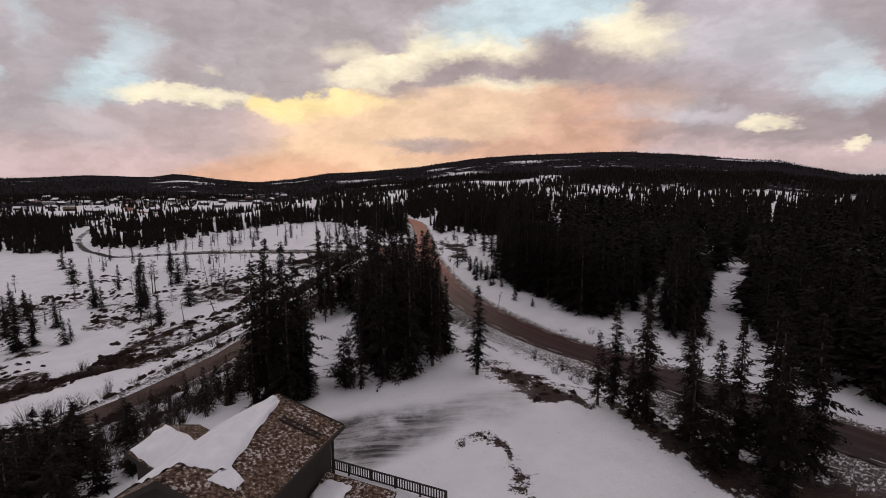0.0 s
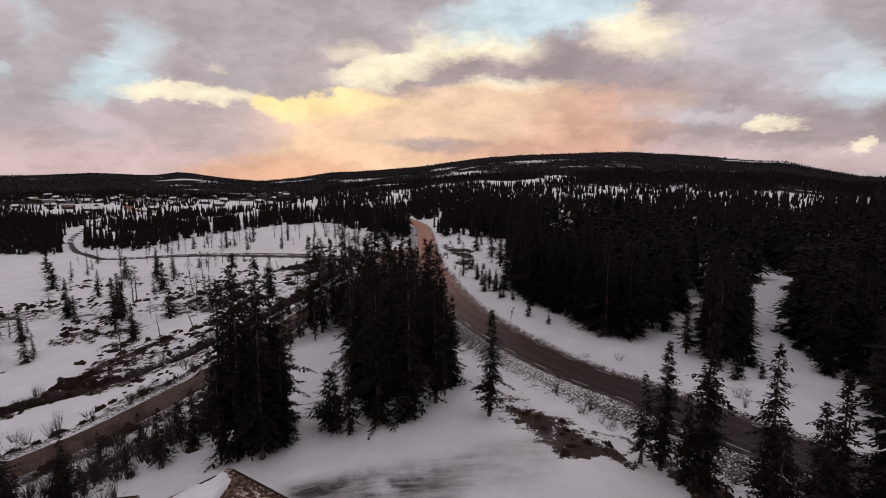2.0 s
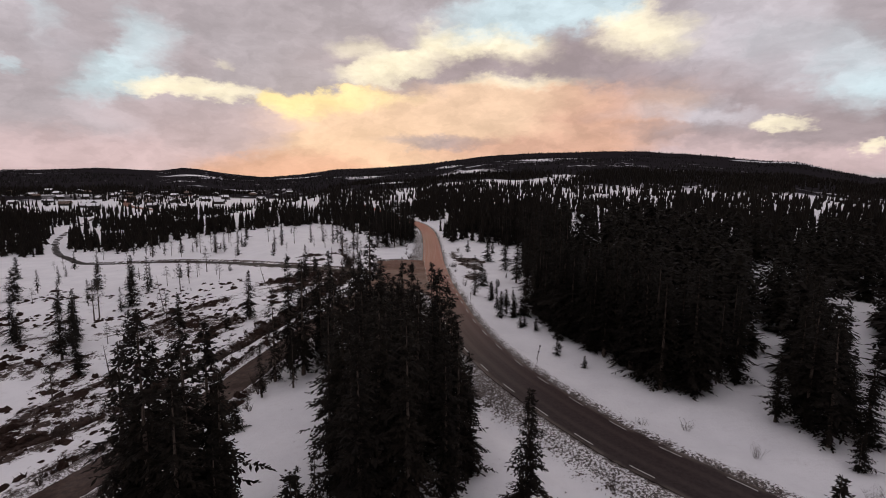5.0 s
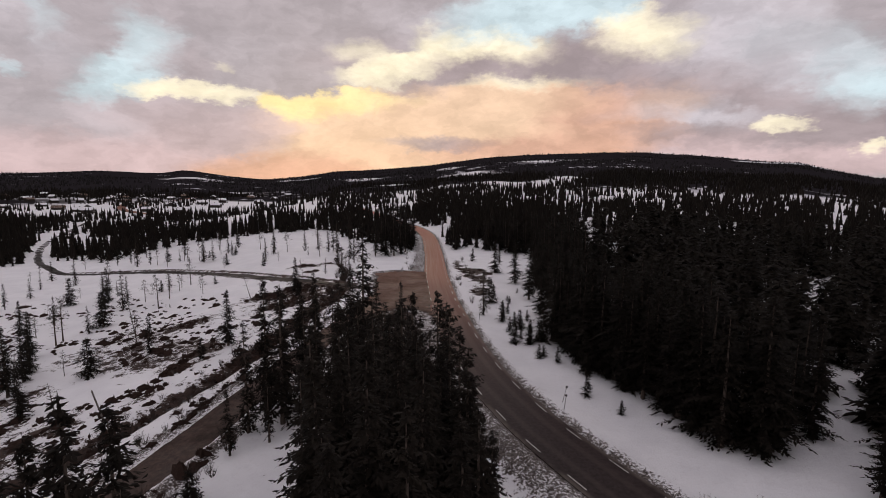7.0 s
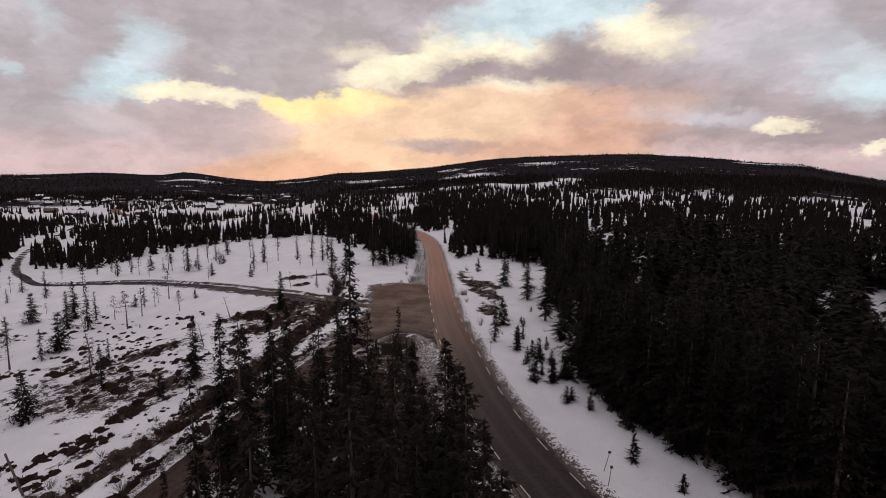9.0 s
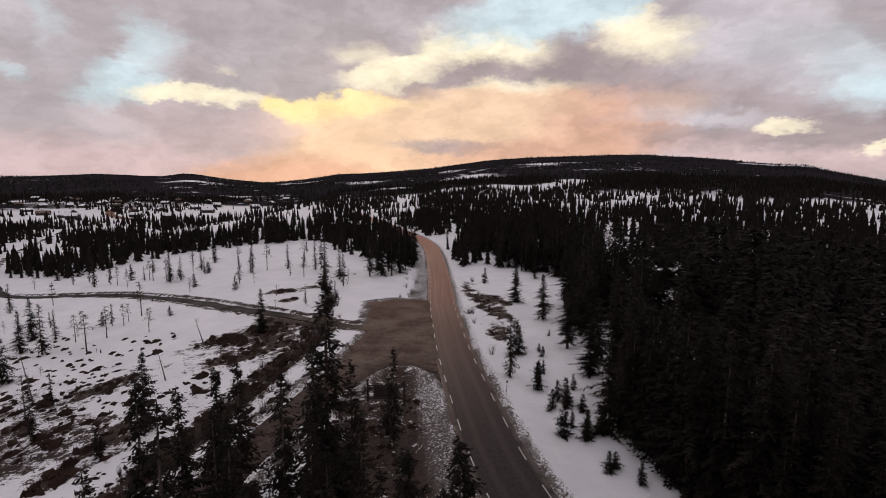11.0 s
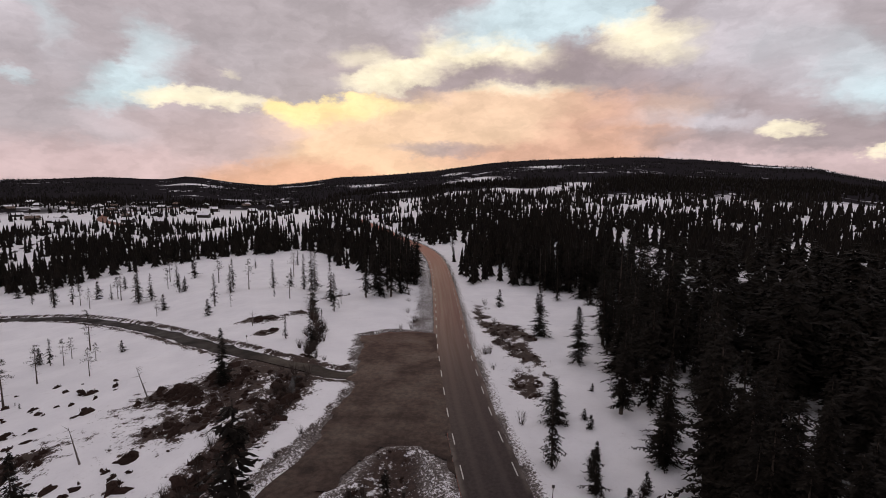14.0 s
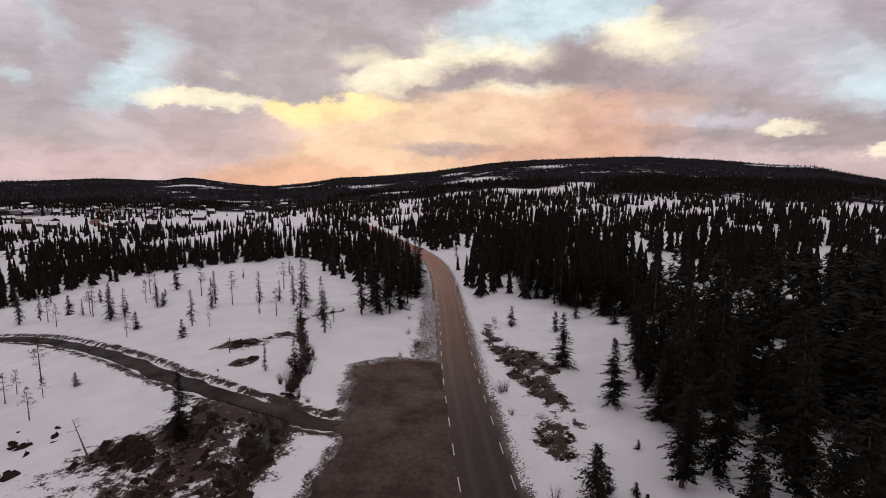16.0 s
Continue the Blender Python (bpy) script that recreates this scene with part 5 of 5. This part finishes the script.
def build_cabin():
    """Main house with a turf gable roof, a lower wing and a porch roof."""
    top = new("cabin")
    tagged(top, "dark timber cabin with brown turf roof and drifted snow", "cabin")
    d, l = Vector((-0.31, -0.95)), Vector((-0.95, 0.31))
    c = Vector((-5.9, 39.1))

    def at(a, b, z):
        q = c + l * a + d * b
        return (q.x, q.y, z)
    L, ridge, eave_r, eave_l = 12.0, 6.6, 4.75, 3.9
    # a: across from the yard side, b: along the ridge
    part("roof", roof_slab(at(0, 0, eave_r), at(0, L, eave_r), at(5.6, L, ridge), at(5.6, 0, ridge)), TURF, top, "brown turf roof slope", True)
    part("roof", roof_slab(at(5.6, 0, ridge), at(5.6, L, ridge), at(10.3, L, eave_l), at(10.3, 0, eave_l)), TURF, top, "brown turf roof slope", True)
    part("ridge_cap", boxes([(at(5.6, L / 2, ridge + 0.02), (L - 0.1, 0.35, 0.14), math.degrees(math.atan2(d.y, d.x)))]), TURF, top)
    for a0, a1, z0, z1 in ((0.02, 5.6, eave_r, ridge), (5.6, 10.28, ridge, eave_l)):
        for b in (-0.06, L + 0.06):
            p, q = Vector(at(a0, b, z0 - 0.14)), Vector(at(a1, b, z1 - 0.14))
            bm = bmesh.new()
            m = Matrix.Translation((p + q) / 2) @ (q - p).to_track_quat("X", "Z").to_matrix().to_4x4() @ Matrix.Diagonal(((q - p).length, 0.10, 0.36, 1))
            bmesh.ops.create_cube(bm, size=1, matrix=m)
            part("barge_board", bm, BOARDS, top)
    for a, z in ((-0.06, eave_r - 0.12), (10.36, eave_l - 0.12)):
        part("fascia", boxes([(at(a, L / 2, z), (L, 0.10, 0.30), math.degrees(math.atan2(d.y, d.x)))]), BOARDS, top)
    foot = [at(0.7, 0.8, 0)[:2], at(5.6, 0.8, 0)[:2], at(9.9, 0.8, 0)[:2], at(9.9, L - 0.8, 0)[:2], at(5.6, L - 0.8, 0)[:2], at(0.7, L - 0.8, 0)[:2]]
    part("wall", wall_prism(foot, -3.2, [eave_r - 0.12, ridge - 0.35, eave_l - 0.05, eave_l - 0.05, ridge - 0.35, eave_r - 0.12]), BOARDS, top, "dark stained board wall")
    part("roof_snow", snow_drift([at(5.0, 0.7, 6.5), at(3.1, 9.2, 5.88), at(5.75, 10.4, 6.7), at(5.75, 0.5, 6.72)], 0.30, 0.7, 1), SNOW, top, "smooth old snow along the ridge", True)
    part("roof_snow", snow_drift([at(5.6, 0.5, 6.62), at(5.6, 10.2, 6.62), at(10.1, 9.8, eave_l + 0.14), at(10.0, 0.3, eave_l + 0.16)], 0.36, 0.5, 3), SNOW, top, "smooth old snow on the far slope", True)
    part("roof_snow", snow_drift([at(3.5, 8.6, 6.0), at(2.0, 9.2, 5.5), at(1.9, 10.2, 5.46), at(3.6, 10.4, 6.02)], 0.12, 1.2, 5), SNOW, top, "small snow patch", True)
    slope = (ridge - eave_r) / 5.6
    for b in (2.3, 2.75):
        p, q = Vector(at(0.5, b, eave_r + 0.5 * slope + 0.12)), Vector(at(3.8, b, eave_r + 3.8 * slope + 0.12))
        bm = bmesh.new()
        bmesh.ops.create_cube(bm, size=1, matrix=Matrix.Translation((p + q) / 2) @ (q - p).to_track_quat("X", "Z").to_matrix().to_4x4() @ Matrix.Diagonal(((q - p).length, 0.09, 0.09, 1)))
        part("ladder_rail", bm, BOARDS, top)
    for k in range(9):
        a = 0.7 + k * 0.36
        part("ladder_rung", boxes([(at(a, 2.52, eave_r + a * slope + 0.14), (0.5, 0.07, 0.06), math.degrees(math.atan2(d.y, d.x)))]), BOARDS, top)
    # lower wing set askew on the far side
    P0, P1 = Vector((-21.8, 43.3)), Vector((-14.6, 37.8))
    run = (P1 - P0).length
    wd = (P1 - P0).normalized()
    wn = Vector((wd.y, -wd.x))
    rz, ef, eb, front, back = 3.1, 2.0, 1.7, 2.9, 3.3

    def wing(a, b, z):
        q = P0 + wd * a + wn * b
        return (q.x, q.y, z)
    part("wing_roof", roof_slab(wing(0, 0, rz), wing(run, 0, rz), wing(run, front, ef), wing(0, front, ef)), TURF, top, "lower wing roof slope", True)
    part("wing_roof", roof_slab(wing(0, 0, rz), wing(run, 0, rz), wing(run, -back, eb), wing(0, -back, eb)), TURF, top, "lower wing roof slope", True)
    part("roof_snow", snow_drift([wing(0.25, -0.2, rz + 0.06), wing(run - 1.6, -0.1, rz + 0.08), wing(run - 1.6, front - 0.1, ef + 0.1), wing(0.25, front - 0.1, ef + 0.1)], 0.40, 0.4, 9), SNOW, top, "thick snow on the wing roof", True)
    foot = [wing(0.5, -back + 0.5, 0)[:2], wing(0.5, 0, 0)[:2], wing(0.5, front - 0.5, 0)[:2], wing(run, front - 0.5, 0)[:2], wing(run, -back + 0.5, 0)[:2]]
    part("wing_wall", wall_prism(foot, -5.5, [eb - 0.05, rz - 0.35, ef - 0.05, ef - 0.05, eb - 0.05]), BOARDS, top, "dark stained board wall")
    for p0, p1 in ((wing(-0.06, front, ef - 0.14), wing(-0.06, 0, rz - 0.14)), (wing(-0.06, 0, rz - 0.14), wing(-0.06, -back, eb - 0.14)), (wing(0, front + 0.06, ef - 0.14), wing(run - 1.5, front + 0.06, ef - 0.14))):
        p, q = Vector(p0), Vector(p1)
        bm = bmesh.new()
        bmesh.ops.create_cube(bm, size=1, matrix=Matrix.Translation((p + q) / 2) @ (q - p).to_track_quat("X", "Z").to_matrix().to_4x4() @ Matrix.Diagonal(((q - p).length, 0.10, 0.32, 1)))
        part("barge_board", bm, BOARDS, top)
    window(top, wing(3.6, front - 0.44, 0.2), (wd.x, wd.y), 1.2, 1.0)
    window(top, at(9.97, 10.2, 2.2), (d.x, d.y), 1.2, 1.1)
    # porch roof towards the yard, and the post beneath the corner
    part("porch_roof", roof_slab((-8.2, 38.4, 1.75), (-1.7, 35.3, 1.55), (-3.4, 31.4, 0.95), (-9.9, 34.5, 1.15)), TURF, top, "low turf porch roof", True)
    part("roof_snow", snow_drift([(-7.0, 36.9, 1.72), (-4.9, 35.9, 1.66), (-6.0, 33.5, 1.25), (-8.1, 34.5, 1.35)], 0.25, 1.0, 4), SNOW, top, "snow patch on the porch roof", True)
    part("porch_wall", wall_prism([(-8.0, 37.9), (-2.2, 35.1), (-3.7, 31.9), (-9.5, 34.6)], -1.2, [1.4, 1.25, 0.7, 0.85]), BOARDS, top)
    part("corner_post", boxes([((-6.9, 39.7, 2.0), (0.2, 0.2, 5.4), 18)]), BOARDS, top)


def build_railing():
    """Dark wooden railing beside the yard: posts, two rails and upright slats."""
    top = new("railing")
    tagged(top, "dark wooden deck railing with upright slats", "railing")
    p, q = Vector((-7.7, 41.4)), Vector((1.9, 36.3))
    run = (q - p).length
    turn = math.degrees(math.atan2(q.y - p.y, q.x - p.x))
    mid = (p + q) / 2
    base = -0.35
    part("top_rail", bevelled(boxes([((mid.x, mid.y, base + 1.12), (run, 0.16, 0.08), turn)])), BOARDS, top)
    part("lower_rail", boxes([((mid.x, mid.y, base + 0.32), (run, 0.07, 0.09), turn)]), BOARDS, top)
    for k in range(6):
        s = p.lerp(q, k / 5)
        part("post", boxes([((s.x, s.y, base + 0.4), (0.13, 0.13, 1.5), turn)]), BOARDS, top)
    count = 48
    first = None
    for k in range(count):
        s = p.lerp(q, (k + 0.5) / count)
        if first is None:
            slat = part("slat", boxes([((0, 0, 0), (0.10, 0.03, 0.86), turn)]), BOARDS, top)
            first = slat.data
        else:
            slat = new("slat", first)
            slat.parent = top
        slat.location = (s.x, s.y, base + 0.70)


build_cabin()
build_railing()


# ---- between the roads ----
def height(x, y):
    return float(ground(np.array([float(x)]), np.array([float(y)]))[0][0])


def build_notice_frame():
    """Wooden portal for a notice board: two posts, two beams and a board."""
    top = new("notice_frame")
    tagged(top, "weathered wooden portal frame with a dark board", "sign")
    a, b = Vector((-7.6, 119.6)), Vector((-3.4, 119.3))
    z = height(-5.5, 119.4)
    for q in (a, b):
        part("post", bevelled(boxes([((q.x, q.y, z + 1.3), (0.22, 0.22, 3.0), 0)]), 0.03), BOARDS, top)
        part("post_cap", boxes([((q.x, q.y, z + 2.85), (0.30, 0.30, 0.08), 0)]), BOARDS, top)
    m = (a + b) / 2
    turn = math.degrees(math.atan2(b.y - a.y, b.x - a.x))
    for h in (2.2, 0.7):
        part("beam", bevelled(boxes([((m.x, m.y, z + h), ((b - a).length - 0.2, 0.10, 0.16), turn)]), 0.02), BOARDS, top)
    part("board", boxes([((m.x, m.y, z + 1.45), ((b - a).length - 1.4, 0.05, 1.3), turn)]), BOARDS, top, "dark board without writing")


def pole(name, x, y, h, lean, r, mat, label, category, band=False):
    top = new(name)
    tagged(top, label, category)
    z = height(x, y)
    bm = bmesh.new()
    m = Matrix.Translation((x, y, z - 0.2)) @ Euler((lean[1], lean[0], 0)).to_matrix().to_4x4() @ Matrix.Translation((0, 0, h / 2))
    bmesh.ops.create_cone(bm, cap_ends=True, segments=8, radius1=r, radius2=r * 0.75, depth=h, matrix=m)
    part("shaft", bm, mat, top)
    if band:
        bm = bmesh.new()
        m2 = m @ Matrix.Translation((0, 0, h / 2 - 0.12))
        bmesh.ops.create_cube(bm, size=1, matrix=m2 @ Matrix.Diagonal((0.22, 0.06, 0.22, 1)))
        part("reflector", bm, plain("dull_reflector", (0.05, 0.04, 0.04)), top)
    return top


def dead_tree(x, y, h, lean, seed):
    """A bare leaning stem with a few dead branches."""
    rng = random.Random(seed)
    top = new("dead_pine")
    tagged(top, "bare grey dead pine stem leaning in the snow", "dead tree")
    v, f, _ = trunk_mesh(rng, h, 0.09, 0.0)
    mesh_object("trunk", v, f, GREY_WOOD, top)
    for k in range(7):
        z, a, L = h * rng.uniform(0.35, 0.95), rng.uniform(0, 6.28), rng.uniform(0.4, 1.1)
        bm = bmesh.new()
        bmesh.ops.create_cone(bm, cap_ends=True, segments=4, radius1=0.03, radius2=0.008, depth=L,
                              matrix=Matrix.Translation((math.cos(a) * L / 2, math.sin(a) * L / 2, z + 0.1)) @ Euler((0, math.pi / 2 - 0.25, a)).to_matrix().to_4x4())
        part("branch", bm, GREY_WOOD, top)
    top.matrix_basis = Matrix.LocRotScale((x, y, height(x, y) - 0.1), Euler((lean[1], lean[0], rng.random() * 0.2)), None)


build_notice_frame()
pole("leaning_pole", -38.0, 96.5, 4.6, (-0.28, 0.0), 0.11, GREY_WOOD, "weathered wooden pole leaning over the bank", "pole")
for x, y, h, lx in ((15.1, 93.1, 2.2, 0.22), (14.6, 90.6, 2.0, 0.1), (8.6, 121.5, 1.6, 0.05), (-31, 162.5, 2.2, -0.04), (33.5, 57.5, 2.0, 0.08)):
    tagged(pole("snow_stake", x, y, h, (lx, 0.02), 0.035, GREY_WOOD, "thin snow stake standing in the bank", "stake", True), group="snow stakes")
for k, (x, y, h, lx) in enumerate(((-38.4, 147.0, 4.7, -0.24), (-37.0, 132.1, 4.2, -0.16), (-53.7, 130.2, 8.0, -0.12), (-45.5, 99.0, 5.0, -0.1), (-61.0, 112.0, 5.5, 0.12), (-35.0, 176.0, 3.0, 0.06))):
    dead_tree(x, y, h, (lx, 0.03), 50 + k)


# ---- low growth ----
def mound(rng, x, y, z, r, h, verts, faces):
    """A ragged clump of heather: an uneven, drawn-out hummock with a torn rim and a few tufts."""
    i = len(verts)
    sides = 9
    turn, sx = rng.random() * 6.28, rng.uniform(0.35, 0.9)
    ct, st = math.cos(turn), math.sin(turn)
    lobes = [rng.uniform(0.5, 1.45) for _ in range(sides)]
    for f, zz in ((1.0, -0.2), (0.74, 0.5), (0.36, 0.85)):
        for k in range(sides):
            a = 6.283 * k / sides + rng.uniform(-0.2, 0.2)
            q = r * f * lobes[k] * rng.uniform(0.8, 1.2)
            u, v = math.cos(a) * q, math.sin(a) * q * sx
            verts.append((x + u * ct - v * st, y + u * st + v * ct, z + h * zz * rng.uniform(0.5, 1.4)))
    verts.append((x, y, z + h * rng.uniform(0.6, 1.0)))
    for lev in range(2):
        for k in range(sides):
            faces.append((i + lev * sides + k, i + lev * sides + (k + 1) % sides, i + (lev + 1) * sides + (k + 1) % sides, i + (lev + 1) * sides + k))
    for k in range(sides):
        faces.append((i + 2 * sides + k, i + 2 * sides + (k + 1) % sides, i + 3 * sides))
    for _ in range(4):
        a, q = rng.random() * 6.28, r * rng.uniform(0.1, 0.9)
        u, v = math.cos(a) * q, math.sin(a) * q * sx
        px, py = x + u * ct - v * st, y + u * st + v * ct
        w, up = rng.uniform(0.05, 0.14), h * rng.uniform(0.7, 1.7)
        b = rng.random() * 6.28
        i = len(verts)
        verts += [(px - w, py, z), (px + w, py - w, z), (px + w * 0.3, py + w, z), (px + math.cos(b) * w * 2, py + math.sin(b) * w * 2, z + up)]
        faces += [(i, i + 1, i + 3), (i + 1, i + 2, i + 3), (i + 2, i, i + 3)]


def twig_bush(rng, x, y, z, r, h, count, verts, faces):
    for _ in range(count):
        a, s = rng.random() * 6.283, rng.random() ** 0.6
        bx, by = x + math.cos(a) * r * 0.25 * s, y + math.sin(a) * r * 0.25 * s
        tx, ty, tz = x + math.cos(a) * r * s, y + math.sin(a) * r * s, z + h * rng.uniform(0.55, 1.1)
        w = 0.02
        i = len(verts)
        verts += [(bx - w, by, z - 0.1), (bx + w, by + w, z - 0.1), (tx, ty, tz)]
        faces.append((i, i + 1, i + 2))
        for _k in range(3):
            f = rng.uniform(0.35, 0.9)
            cx, cy, cz = bx + (tx - bx) * f, by + (ty - by) * f, z + (tz - z) * f
            b, q = rng.random() * 6.283, rng.uniform(0.15, 0.4) * h
            i = len(verts)
            verts += [(cx, cy, cz - 0.015), (cx, cy, cz + 0.015), (cx + math.cos(b) * q * 0.6, cy + math.sin(b) * q * 0.6, cz + q * 0.8)]
            faces.append((i, i + 1, i + 2))


def heath_material():
    m, n, b = material("heather", 0.95, 0, 0.05)
    k = n.noise(at_object(n), 5.0, 5, 0.7)
    isl = n.node("ShaderNodeNewGeometry").outputs["Random Per Island"]
    n.put(b.inputs["Base Color"], n.mix(n.math("ADD", n.math("MULTIPLY", k, 0.7), n.math("MULTIPLY", isl, 0.3)), (0.011, 0.0072, 0.006), (0.062, 0.039, 0.032)))
    bump(n, b, k, 1.0, 0.1)
    return m


HEATHER = heath_material()
TWIGS = bark_material("bare_birch_twigs", (0.03, 0.022, 0.02), (0.09, 0.07, 0.06))


def low_growth():
    rng, nr = random.Random(31), np.random.RandomState(31)
    verts, faces = [], []
    # tussocks on the bog and on the bare patches
    x, y = nr.uniform(-100, -18, 26000), nr.uniform(58, 215, 26000)
    z, bare = ground(x, y)[:2]
    patchy = fractal(x, y, 16, 71, 3)
    bog = ease(158, 128, y + 0.25 * (x + 40)) * ease(0.54, 0.68, patchy) * 0.22
    far = (np.minimum(line_distance(x, y, side_line), line_distance(x, y, track_line)) > 3.6)
    keep = far & (nr.rand(26000) < np.maximum(bog, ease(0.45, 0.75, bare) * 0.55)) & (np.abs(x) < y * 0.95 + 10)
    for a, b, c in zip(x[keep], y[keep], z[keep]):
        r = rng.uniform(0.18, 0.62) * (2.1 if rng.random() < 0.18 else 1)
        mound(rng, a, b, c, r, r * rng.uniform(0.3, 0.7), verts, faces)
    # a dark heathery bank beside the side road
    band = bank_line
    for _ in range(480):
        q = band[rng.randrange(len(band))]
        a, b = q[0] + rng.gauss(0, 1.3), q[1] + rng.gauss(0, 1.3)
        if line_distance(np.array([a]), np.array([b]), side_line)[0] > 3.8 and rng.random() < ease(0.40, 0.56, fractal(np.array([a]), np.array([b]), 7, 171, 2))[0]:
            r = rng.uniform(0.25, 0.8)
            mound(rng, a, b, height(a, b), r, r * rng.uniform(0.4, 0.8), verts, faces)
    x, y = nr.uniform(-12, 24, 4000), nr.uniform(45, 210, 4000)
    z, bare = ground(x, y)[:2]
    keep = (line_distance(x, y, main_line) > 6.2) & (outline_distance(x, y, LAYBY) > 1) & (nr.rand(4000) < ease(0.45, 0.75, bare) * 0.7)
    for a, b, c in zip(x[keep], y[keep], z[keep]):
        r = rng.uniform(0.2, 0.55)
        mound(rng, a, b, c, r, r * rng.uniform(0.35, 0.7), verts, faces)
    tagged(mesh_object("heather_tussocks", verts, faces, HEATHER, smooth=False), "dark brown heather tussocks showing through the snow", "heath", kind="stuff")
    verts, faces = [], []
    spots = []
    for line, lo, hi, count, ya, yb in ((side_line, 3.4, 8.0, 190, 50, 128), (brook_line, 0.5, 3.5, 170, 70, 158), (brook_line, 0.3, 2.0, 60, 160, 176), (main_line, 8.5, 11.5, 60, 120, 200), (main_line, 6.5, 10, 40, 50, 70), (smooth_line([(-40, 46), (-33, 50), (-29, 57), (-25, 66)]), 0.0, 5.5, 170, 30, 80)):
        pts = line[(line[:, 1] > ya) & (line[:, 1] < yb)]
        for _ in range(count):
            q = pts[rng.randrange(len(pts))]
            a, d = rng.random() * 6.283, rng.uniform(lo, hi)
            spots.append((q[0] + math.cos(a) * d, q[1] + math.sin(a) * d))
    sx, sy = np.array(spots).T
    keep = (line_distance(sx, sy, side_line) > 3.2) & (line_distance(sx, sy, main_line) > 4.5) & (line_distance(sx, sy, track_line) > 2.4) & (outline_distance(sx, sy, LAYBY) > 0.5)
    sx, sy = sx[keep], sy[keep]
    for a, b, c in zip(sx, sy, ground(sx, sy)[0]):
        k = 1.6 if b < 72 and a < -20 else 1.0
        twig_bush(rng, a, b, c, rng.uniform(0.4, 1.1) * k, rng.uniform(0.6, 1.9) * k, 22, verts, faces)
    tagged(mesh_object("bare_bushes", verts, faces, TWIGS), "leafless birch and willow scrub along the ditches", "bushes", kind="stuff")


low_growth()


# ---- the hamlet ----
def build_hut(x, y, turn, w, l, h, snowy):
    top = new("far_cabin")
    tagged(top, "small dark timber cabin with snow on the roof" if snowy else "small dark timber cabin with a bare roof", "cabin", "cabins of the hamlet")
    bm = wall_prism([(-w / 2, -l / 2), (w / 2, -l / 2), (w / 2, l / 2), (-w / 2, l / 2)], -1.5, [h] * 4)
    part("wall", bm, BOARDS, top)
    rise = w * 0.3
    for s in (-1, 1):
        a = s * (w / 2 + 0.5)
        part("roof", roof_slab((a, -l / 2 - 0.5, h - 0.2), (a, l / 2 + 0.5, h - 0.2), (0, l / 2 + 0.5, h + rise), (0, -l / 2 - 0.5, h + rise), 0.3), SNOW if snowy else TURF, top)
        part("window", boxes([((s * w / 4, -l / 2 - 0.02, h * 0.5), (1.0, 0.1, 1.1), 0)]), GLASS, top)
    bm = wall_prism([(-w / 2, -l / 2 + 0.05), (0, -l / 2 + 0.05), (w / 2, -l / 2 + 0.05), (w / 2, l / 2 - 0.05), (0, l / 2 - 0.05), (-w / 2, l / 2 - 0.05)], h - 0.3, [h - 0.1, h + rise - 0.3, h - 0.1, h - 0.1, h + rise - 0.3, h - 0.1])
    part("gable", bm, BOARDS, top)
    part("chimney", boxes([((w * 0.15, l * 0.1, h + rise), (0.7, 0.7, 1.2), 0)]), STONE, top)
    top.matrix_basis = pose(x, y, height(x, y), 0, 0, turn)


def hamlet():
    rng = random.Random(77)
    made = []
    while len(made) < 42:
        x, y = rng.uniform(-620, -210), rng.uniform(500, 860)
        if all(math.hypot(x - a, y - b) > 26 for a, b in made) and abs(x) < y * 0.85:
            made.append((x, y))
            build_hut(x, y, rng.uniform(0, 180), rng.uniform(5.5, 8), rng.uniform(7, 11), rng.uniform(2.4, 3.6), rng.random() < 0.75)


hamlet()
village_road = smooth_line([(-250, 500), (-300, 545), (-335, 600), (-360, 660), (-345, 720), (-330, 800)], 6)
road_strip("village_road", village_road, 4.0, GRAVEL, 0.25, "grey gravel road climbing between far cabins", 0.05, 0.5)

edge_dashes()
